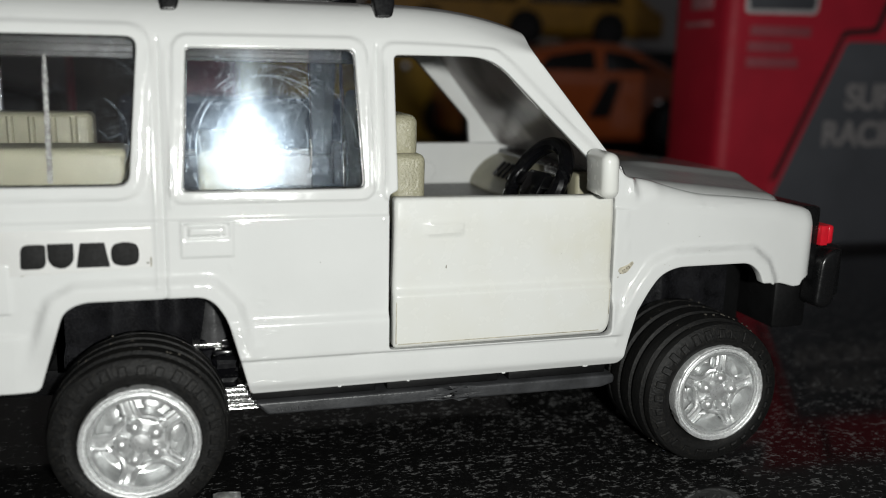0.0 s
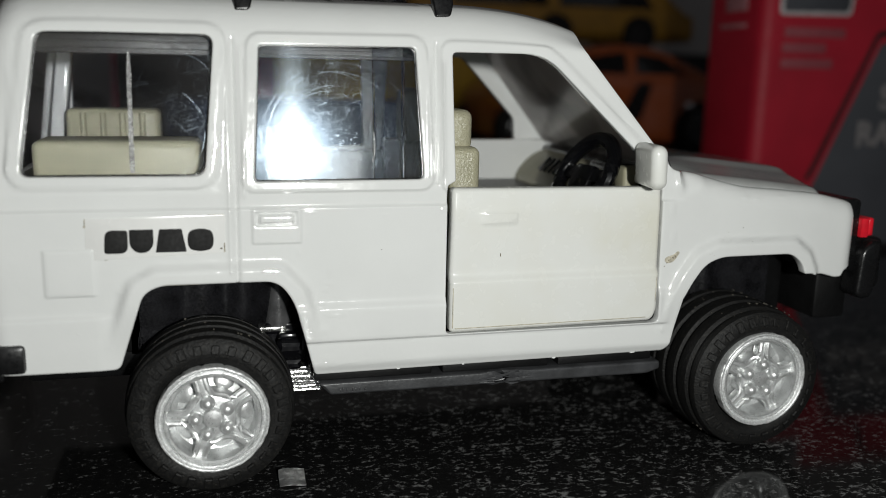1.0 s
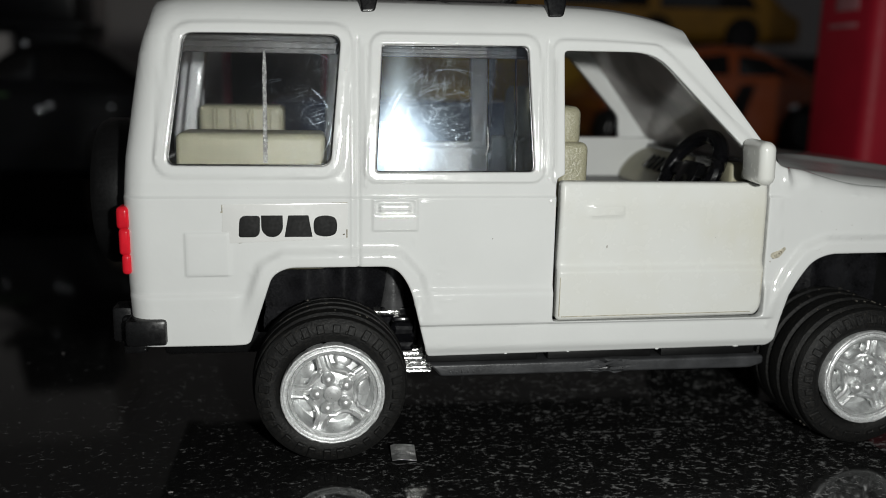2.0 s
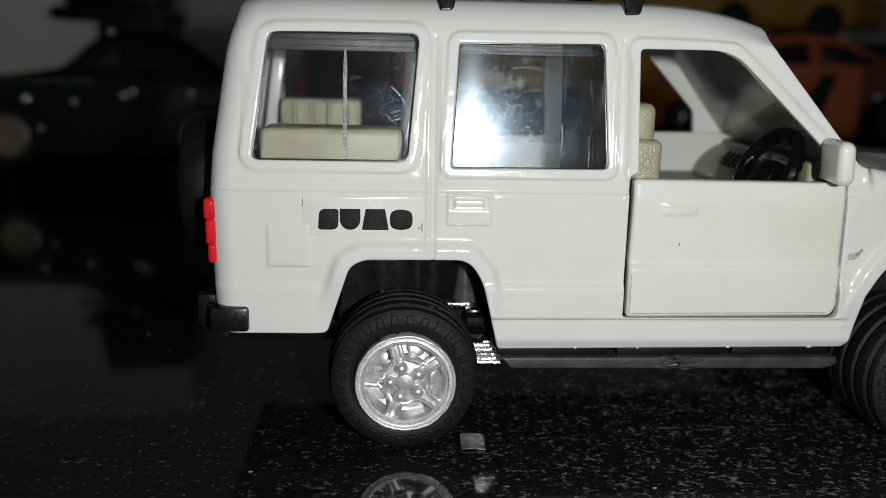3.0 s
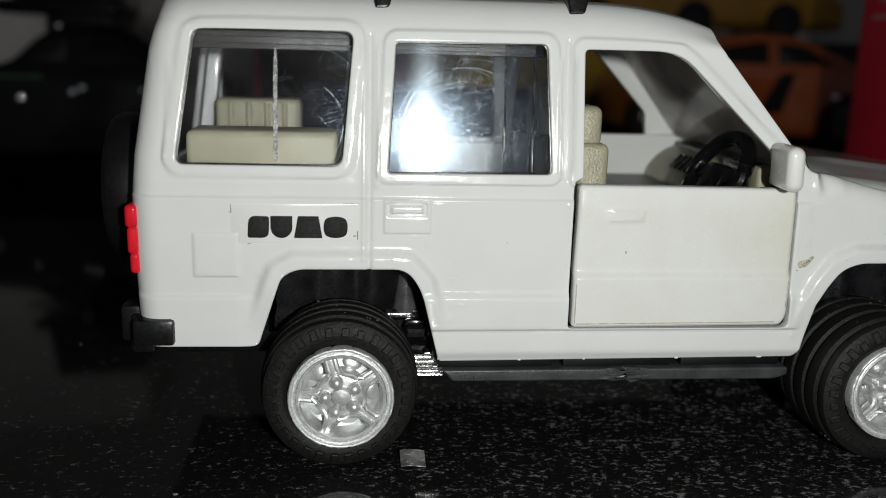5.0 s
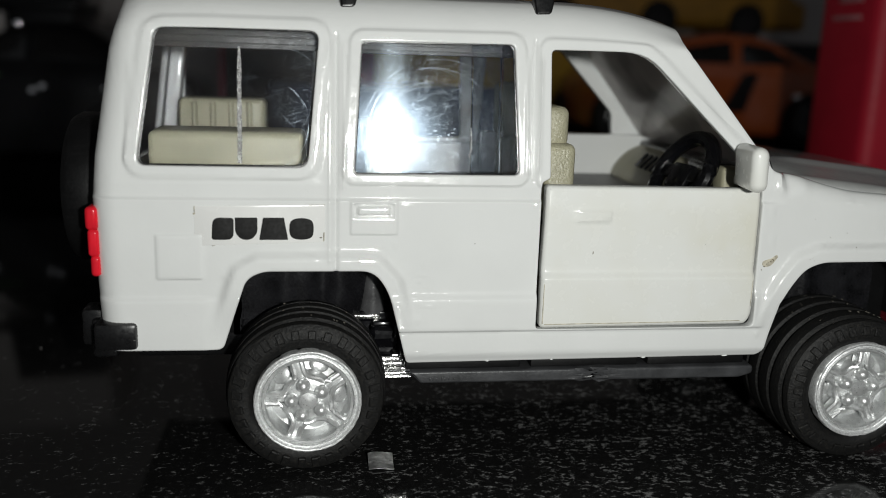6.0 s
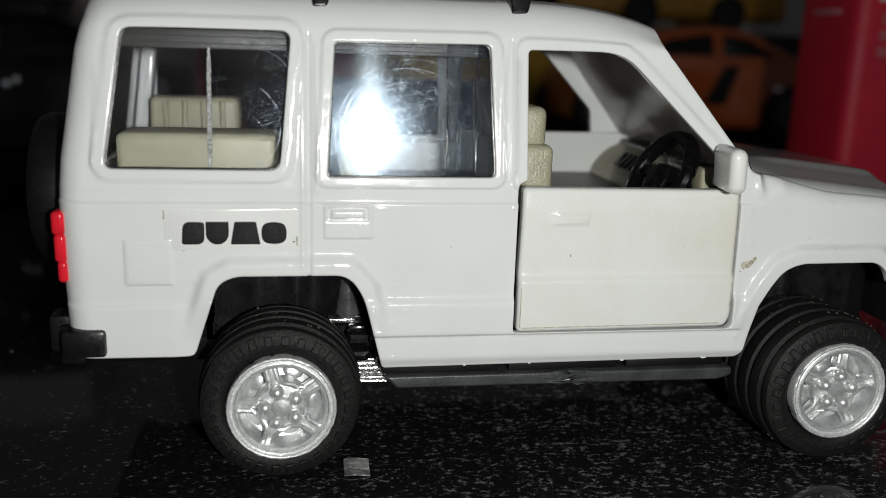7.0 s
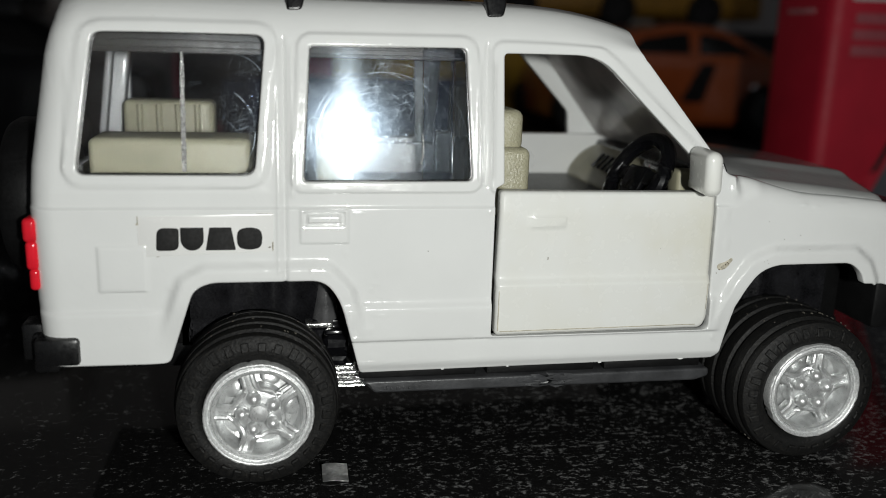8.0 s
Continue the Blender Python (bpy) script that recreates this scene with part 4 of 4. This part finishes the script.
# black block added where the dashboard lies in the steering wheel's shade
part("dash_shade_block", box(5.86, 6.2, 1.15, 2.3, 3.2, 4.02, 0.1, 3), BLACK, dash, "black block standing in for the shade behind the steering wheel")
part("dash_end", moved(box(-0.10, 0.22, 0.78, 1.12, 3.3, 4.02, 0.06, 3), Matrix.Translation((5.86, 0, 0))), CREAM, dash)
sw_m = Matrix.Translation((5.42, 1.37, 3.86)) @ Matrix.Rotation(radians(9), 4, "Z") @ Matrix.Rotation(radians(30), 4, "Y")
ring = tube([(0, 0.58 * math.cos(2 * math.pi * k / 40), 0.58 * math.sin(2 * math.pi * k / 40)) for k in range(40)], 0.115, 10, True)
sw = part("steering_wheel", moved(ring, sw_m), BLACKPAINT, car, "glossy black steering wheel")
part("steering_hub", moved(merge(box(-0.07, 0.07, -0.25, 0.25, -0.26, 0.14, 0.05), box(-0.05, 0.05, -0.52, 0.52, -0.12, 0.10, 0.03), box(-0.05, 0.05, -0.20, 0.20, -0.54, 0, 0.03)), sw_m), BLACKPAINT, sw)
part("steering_column", tube([(5.50, 1.38, 3.86), (6.1, 1.6, 3.5)], 0.1), BLACKPAINT, sw)

# sticker with its dark marks
def decal_piece(name, loop, mat, parent, lift, thick, holes=(), label=""):
    bm = sheet(loop, holes, thick, thick * 0.3, 1)
    cuts(bm, "z", (3.56, 3.60, 3.64))
    for v in bm.verts:
        v.co.y += float(side_y(np.array(v.co.z))) - lift
    return part(name, bm, mat, parent, label)


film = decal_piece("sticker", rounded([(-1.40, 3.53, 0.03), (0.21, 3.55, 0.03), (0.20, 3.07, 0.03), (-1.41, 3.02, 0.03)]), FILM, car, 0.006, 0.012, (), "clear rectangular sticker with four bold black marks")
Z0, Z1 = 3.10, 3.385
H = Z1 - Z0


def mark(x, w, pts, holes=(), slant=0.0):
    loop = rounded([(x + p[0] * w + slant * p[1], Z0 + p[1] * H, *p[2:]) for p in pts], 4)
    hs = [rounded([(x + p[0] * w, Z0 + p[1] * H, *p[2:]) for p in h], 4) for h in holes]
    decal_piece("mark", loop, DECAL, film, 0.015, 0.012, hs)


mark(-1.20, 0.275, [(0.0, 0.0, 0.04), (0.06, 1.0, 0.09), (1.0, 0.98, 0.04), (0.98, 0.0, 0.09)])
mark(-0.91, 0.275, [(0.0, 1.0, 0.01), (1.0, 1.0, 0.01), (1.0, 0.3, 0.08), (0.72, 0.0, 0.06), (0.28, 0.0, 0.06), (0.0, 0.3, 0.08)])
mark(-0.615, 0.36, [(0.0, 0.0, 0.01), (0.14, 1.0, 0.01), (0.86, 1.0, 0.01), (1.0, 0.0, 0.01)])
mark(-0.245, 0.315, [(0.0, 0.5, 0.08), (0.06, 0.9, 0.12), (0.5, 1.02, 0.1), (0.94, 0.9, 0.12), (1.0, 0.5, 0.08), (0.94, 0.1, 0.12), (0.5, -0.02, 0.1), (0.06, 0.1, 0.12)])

# small wear
for x, z, w, h in ((3.748, 2.936, 0.010, 0.035), (5.42, 2.21, 0.014, 0.010), (5.725, 2.48, 0.010, 0.008), (3.90, 2.585, 0.008, 0.008), (5.32, 3.05, 0.006, 0.006), (2.15, 3.05, 0.01, 0.008), (7.40, 3.204, 0.008, 0.008), (7.53, 3.012, 0.008, 0.007), (6.90, 3.40, 0.005, 0.005), (7.16, 3.144, 0.006, 0.006), (6.91, 2.83, 0.006, 0.006), (6.84, 2.853, 0.008, 0.006), (6.88, 2.87, 0.005, 0.005)):
    part("paint_nick", blob((x, 0.185 - (0.05 if z < 2.6 else 0) if 3 < x < 6.1 else float(skin(np.array([x]), np.array([z]))[0][0]), z), (w * 0.75, 0.005, h * 0.75), 1), RUST, car)
TAN = material("faded_tan_scuff", (0.55, 0.51, 0.41), 0.5, 0.2, 1800, 5000, 0.3)
SCUFF = [(6.185, 2.755), (6.24, 2.72), (6.32, 2.74), (6.37, 2.80), (6.42, 2.87), (6.39, 2.90), (6.33, 2.85), (6.27, 2.83), (6.20, 2.81)]


def on_side(loop, thick, lift):
    bm = sheet(rounded([(*p, 0.03) for p in loop], 3), (), thick, thick * 0.3, 1)
    co = np.array([v.co[:] for v in bm.verts])
    y, _ = skin(co[:, 0], co[:, 2])
    for v, yy in zip(bm.verts, y):
        v.co.y += yy - lift
    return bm


part("scuff", on_side(SCUFF, 0.006, 0.005), TAN, car, "faded tan paint scuff")
for k in range(15):
    u, w = random.gauss(0, 1), random.gauss(0, 1)
    x, z = 6.29 + 0.07 * u, 2.79 + 0.045 * u + 0.03 * w
    r = random.uniform(0.003, 0.010)
    part("rust_chip", on_side([(x - r, z - r * 0.5), (x + r * 0.7, z - r), (x + r, z + r * 0.6), (x - r * 0.6, z + r * 0.8)], 0.008, 0.009), RUST, car)
DIRT = material("brown_sticker_dirt", (0.34, 0.31, 0.24), 0.7, 0.4, 2500, 6000, 0.3)
for x0, x1, z0, z1 in ((0.0, 0.20, 3.545, 3.555), (-1.405, -1.395, 3.44, 3.53), (-1.42, -1.39, 3.42, 3.445), (0.185, 0.20, 3.08, 3.20), (-1.2, -1.16, 3.02, 3.03), (0.14, 0.17, 3.12, 3.14)):
    part("dirt_mark", on_side([(x0, z0), (x1, z0 + 0.004), (x1, z1), (x0, z1 - 0.004)], 0.008, 0.014), DIRT, film)

# ---- the red packaging box ----
bx = thing("toy_box", (23, 16.3, 0), "red and slate-grey printed card toy packaging box", "box")
bx.location = [c * CM * 0.1 for c in (0.72, -10.17, 5.45)]
bx.scale = (0.9, 0.9, 0.9)
part("carton", box(17.3, 31.0, 15.0, 18.5, -0.605, 9.0, 0.45, 4), REDCARD, bx)
F = 15.0
def on_box(name, loop, mat, lift, label=""):
    b = sheet(rounded(loop), (), 0.06, 0.015, 1)
    return part(name, moved(b, Matrix.Translation((0, F - lift, 0))), mat, bx, label)


on_box("black_border", [(18.1, -0.6), (19.50, 2.10, 0.25), (21.70, 6.88, 0.2), (22.95, 6.98, 0.2), (23.5, 8.6, 0.1), (30.7, 8.6, 0.1), (30.9, -0.6)], BLACKCARD, 0.03, "black printed border")
on_box("red_border", [(19.2, 1.80, 0.1), (19.62, 1.90, 0.25), (21.80, 6.70, 0.2), (23.1, 6.80, 0.2), (23.7, 8.4, 0.1), (30.6, 8.4, 0.1), (30.6, 1.0, 0.1), (19.2, 1.0, 0.1)], REDCARD, 0.05)
on_box("grey_panel", [(18.7, -0.4, 0.1), (19.76, 1.85, 0.1), (21.85, 6.50, 0.2), (30.65, 6.6, 0.2), (30.65, -0.4, 0.1)], GREYCARD, 0.07, "slate-grey printed panel")
on_box("plate_rim", [(17.85, 7.27, 0.2), (20.58, 7.32, 0.2), (20.7, 8.75, 0.2), (17.87, 8.65, 0.2)], INK, 0.03, "pale rim of the plate")
on_box("pale_plate", [(17.98, 7.40, 0.15), (20.45, 7.45, 0.15), (20.55, 8.6, 0.15), (18.0, 8.5, 0.15)], GREYCARD, 0.05, "grey plate with a pale rim")
for z, a, b in ((6.75, 18.1, 20.4), (6.25, 18.05, 19.7), (5.75, 18.05, 20.0)):
    on_box("print_bar", [(a, z - 0.16, 0.03), (b, z - 0.16, 0.03), (b, z + 0.16, 0.03), (a, z + 0.16, 0.03)], material("faded_ink", (0.40, 0.09, 0.11), 0.5), 0.05)
for z0, z1, w in ((8.25, 8.7, 1.1), (7.45, 7.95, 1.3), (6.9, 7.05, 1.6)):
    b = box(17.27, 17.30, 15.95, 15.95 + w, z0, z1, 0.01)
    part("print_bar", b, PINKINK, bx)


def words(body, x, z, size, parent):
    cu = bpy.data.curves.new("lettering", "FONT")
    cu.body, cu.size, cu.extrude, cu.offset = body, size * CM, 0.0002, 0.0004
    ob = new("tmp", cu)
    dg = bpy.context.evaluated_depsgraph_get()
    me = bpy.data.meshes.new_from_object(ob.evaluated_get(dg))
    bpy.data.objects.remove(ob)
    me.materials.append(GREYINK)
    t = new("lettering", me)
    t.parent = parent
    t.matrix_basis = Matrix.Translation((x * CM, (F - 0.085) * CM, z * CM)) @ Matrix.Rotation(radians(90), 4, "X")
    return t


words("SUPER", 22.0, 4.30, 1.15, bx)
words("RACING", 21.2, 3.05, 1.15, bx)


# ---- toy cars further back ----
def glint(name, at, parent, size=0.3):
    """A small polished dome that faces the room, added only to give a glint."""
    d = (Vector((1, -13, 6)) - Vector(at)).normalized()
    m = Matrix.Translation(at) @ d.to_track_quat("-Y", "Z").to_matrix().to_4x4()
    return part(name, moved(blob((0, 0, 0), (size, size * 0.22, size), 3), m), CHROME, parent, "small polished dome added to give a glint", angle=80)


def back_car(name, at, outline, glass, wheels, r, width, paint, label, rim_mat, stand=0.0):
    """A toy car seen from its side: body, side windows, wheels."""
    c = thing(name, (0, 0, 0), label, "toy car")
    y0 = at
    b = sheet(rounded(outline, 4), (), width, 0.4, 3)
    cuts(b, "z", (3.2 + stand, 4.2 + stand, 5.2 + stand))
    for v in b.verts:
        k = max(0.0, v.co.z - stand - 3.8) * 0.28
        v.co.y = y0 + k + v.co.y * (width - 2 * k) / width
    part("body", b, paint, c)
    for g in glass:
        gb = sheet(rounded(g, 3), (), 0.1, 0.02, 1)
        for v in gb.verts:
            v.co.y += y0 - 0.03 + max(0.0, v.co.z - stand - 3.8) * 0.28
        part("side_window", gb, TINT, c)
    for wx in wheels:
        for yy in (y0 - 0.30, y0 + width - 1.0):
            w = new("wheel")
            w.parent = c
            w.location = (wx * CM, yy * CM, (r + stand) * CM)
            part("tyre", lathe([(0.1, r * 0.6), (0, r * 0.68), (0, r * 0.9), (0.12, r), (1.0, r), (1.1, r * 0.9), (1.1, r * 0.3)], 40), RUBBER, w)
            part("rim", lathe([(0.05, r * 0.64), (0.02, r * 0.58), (0.16, r * 0.5), (0.16, r * 0.2), (0.06, r * 0.16), (0.06, 0.01)], 32), rim_mat, w)
    return c


ST = 1.1
oc = back_car("toy_car", 30.0, [(13.7, 1.9, 0.3), (13.6, 4.2, 0.5), (14.6, 5.0, 0.6), (16.6, 6.2, 0.8), (19.4, 6.8, 0.8), (21.9, 6.6, 0.8), (24.4, 5.4, 0.6), (27.2, 4.5, 0.8), (27.6, 2.5, 0.4), (26.8, 1.8, 0.3)],
              [[(16.9, 5.3, 0.2), (17.5, 6.0, 0.3), (20.0, 6.4, 0.3), (20.0, 5.3, 0.1)], [(20.5, 5.3, 0.1), (20.5, 6.35, 0.3), (22.0, 6.15, 0.3), (23.3, 5.3, 0.1)]],
              (14.7, 24.2), 1.45, 8.0, ORANGE, "orange toy sports car on a low display base", BLACKPAINT, ST)
b = sheet(rounded([(19.6, 3.0, 0.1), (20.6, 4.9, 0.2), (21.4, 4.9, 0.2), (20.8, 3.0, 0.1)]), (), 0.1, 0.02, 1)
for x, y, z in ((18.3, 30.62, 6.1), (19.5, 30.50, 5.7), (23.4, 29.85, 3.75)):
    glint("glint_dome", (x, y, z), oc, 0.2)
part("side_intake", moved(b, Matrix.Translation((0, 29.96, 0))), BLACK, oc, "black side intake")
tagged(part("display_base", box(12.9, 28.5, 29.0, 39.0, 0, ST, 0.1), BLACKCARD), "low black display base under the orange toy car", "base")
tagged(part("storage_box", box(16.2, 34.0, 40.0, 45.5, 0, 6.6, 0.15), BLACKCARD), "black carton carrying a yellow toy van", "box")
YELLOWCARD = material("yellow_printed_card", (0.90, 0.60, 0.03), 0.45, 0.1, 60, 900, 0.04)
AMBER = material("amber_printed_card", (0.46, 0.27, 0.03), 0.45, 0.15, 60, 900, 0.04)
amber = tagged(part("storage_box", box(2.0, 16.0, 40.0, 45.5, 0, 6.6, 0.15), AMBER), "amber yellow carton under the yellow toy van", "box")
part("yellow_panel", box(2.5, 11.6, 39.92, 40.0, 3.2, 6.4, 0.02), YELLOWCARD, amber, "bright yellow printed panel")
for x, z in ((12.63, 5.3), (14.4, 3.08)):
    glint("glint_dome", (x, 39.9, z), amber, 0.24)
part("dark_label", box(4.0, 10.5, 39.93, 40.0, 0.4, 3.0, 0.02), BLACKCARD, amber, "dark printed label")
yc = back_car("toy_car", 40.2, [(11.0, 7.3, 0.3), (11.0, 9.2, 0.3), (13.0, 10.8, 0.4), (26.5, 10.9, 0.5), (28.5, 9.2, 0.4), (29.4, 8.8, 0.3), (29.4, 7.3, 0.3)],
              [[(13.5, 9.2, 0.1), (14.0, 10.4, 0.2), (19.5, 10.5, 0.2), (19.5, 9.2, 0.1)], [(20.2, 9.2, 0.1), (20.2, 10.5, 0.2), (25.5, 10.5, 0.2), (26.5, 9.2, 0.1)]],
              (14.0, 20.0, 25.5), 1.1, 5.0, YELLOW, "yellow toy van standing on a black carton", BLACKCARD, 6.6)

TANRIM = material("tan_plastic_rim", (0.26, 0.22, 0.17), 0.4, 0.1, 200, 1500, 0.05, metal=0.2)
kc = back_car("toy_car", 29.0, [(-24.0, 0.3, 0.3), (-24.3, 3.6, 0.5), (-17.0, 4.15, 0.4), (-14.6, 4.5, 0.5), (-13.5, 5.6, 0.5), (-12.6, 6.1, 0.5), (-9.9, 6.2, 0.8), (-8.6, 5.3, 0.6), (-7.6, 4.5, 0.5), (-5.2, 3.9, 0.5), (-4.8, 0.3, 0.3)],
              [[(-14.2, 4.6, 0.1), (-13.3, 5.5, 0.2), (-12.2, 5.7, 0.1), (-12.2, 4.6, 0.1)], [(-11.8, 4.6, 0.1), (-11.8, 5.7, 0.1), (-10.0, 5.6, 0.2), (-8.9, 4.6, 0.1)]],
              (-17.05, -8.6), 1.44, 6.5, CARBLACK, "glossy black toy car with a green side stripe and tan rims", TANRIM)
part("side_stripe", box(-23.5, -13.2, 28.94, 29.02, 3.84, 3.98, 0.02), GREEN, kc, "dark green side stripe")
part("roof_load", merge(box(-13.2, -10.4, 30.2, 34.6, 5.4, 6.8, 0.2), box(-15.4, -10.2, 30.2, 34.6, 6.6, 7.2, 0.25), box(-14.8, -10.6, 30.6, 34.2, 7.0, 10.4, 0.3)), CARBLACK, kc, "black moulded load on the roof")
for x, z, r in ((-16.15, 3.08, 0.19), (-14.08, 2.99, 0.14), (-11.89, 3.28, 0.17), (-11.49, 3.45, 0.17), (-15.6, 1.78, 0.13), (-12.3, 6.04, 0.14), (-8.95, 3.43, 0.10)):
    glint("car_glint_dome", (x, 28.92, z), kc, r)
tagged(part("pale_carton", box(-36.0, -12.0, 36.0, 43.0, 0, 16.0, 0.15), CARD), "pale grey carton standing behind the black toy car", "box")

# dark blue and maroon carton behind the white car
bb = part("blue_box", box(-1.7, 7.6, 22.0, 26.0, 0, 4.1, 0.1), BLUECARD)
tagged(bb, "dark blue card toy box behind the white toy car", "box")
part("dark_panel", box(-1.5, 7.4, 21.98, 22.02, 0.5, 2.2, 0.004), BLACKCARD, bb)
mb = part("maroon_box", box(-4.0, 2.6, 27.5, 32.0, 0, 6.4, 0.15), MAROON)
tagged(mb, "dark maroon card toy box standing behind the blue box", "box")
part("dark_panel", box(-3.8, 0.2, 27.46, 27.52, 2.0, 6.2, 0.01), BLACKCARD, mb)

# ---- on the countertop ----
FOIL = material("creased_silver_foil", (0.86, 0.86, 0.86), 0.42, 0.3, 900, 2500, 0.45, metal=0.9)
bm = box(0.79, 1.13, -0.05, 0.30, 0.0, 0.012, 0.004, 1)
cuts(bm, "x", (0.86, 0.93, 0.99, 1.06))
cuts(bm, "y", np.arange(0.0, 0.29, 0.035))
for v in bm.verts:
    v.co.z += 0.02 + 0.35 * max(0, v.co.y - 0.10) + random.uniform(-0.006, 0.006) + 0.012 * math.sin((v.co.x - 0.78) * 14)
tagged(part("foil_scrap", bm, FOIL, angle=4), "small creased scrap of silver foil on the granite", "scrap")
crumb = tagged(part("crumb", blob((0, 0, 0.012), (0.036, 0.018, 0.012), 1), GREYINK), "tiny pale crumb on the granite", "crumb", "crumbs on the countertop")
crumb.location = (-2.05 * CM, -0.63 * CM, 0)
for x, y in ((-4.85, 5.1), (-1.4, -1.4), (9.9, 2.1), (3.2, -1.2)):
    copy_thing(crumb, Matrix.Translation((x * CM, y * CM, 0)) @ Matrix.Rotation(x, 4, "Z"))
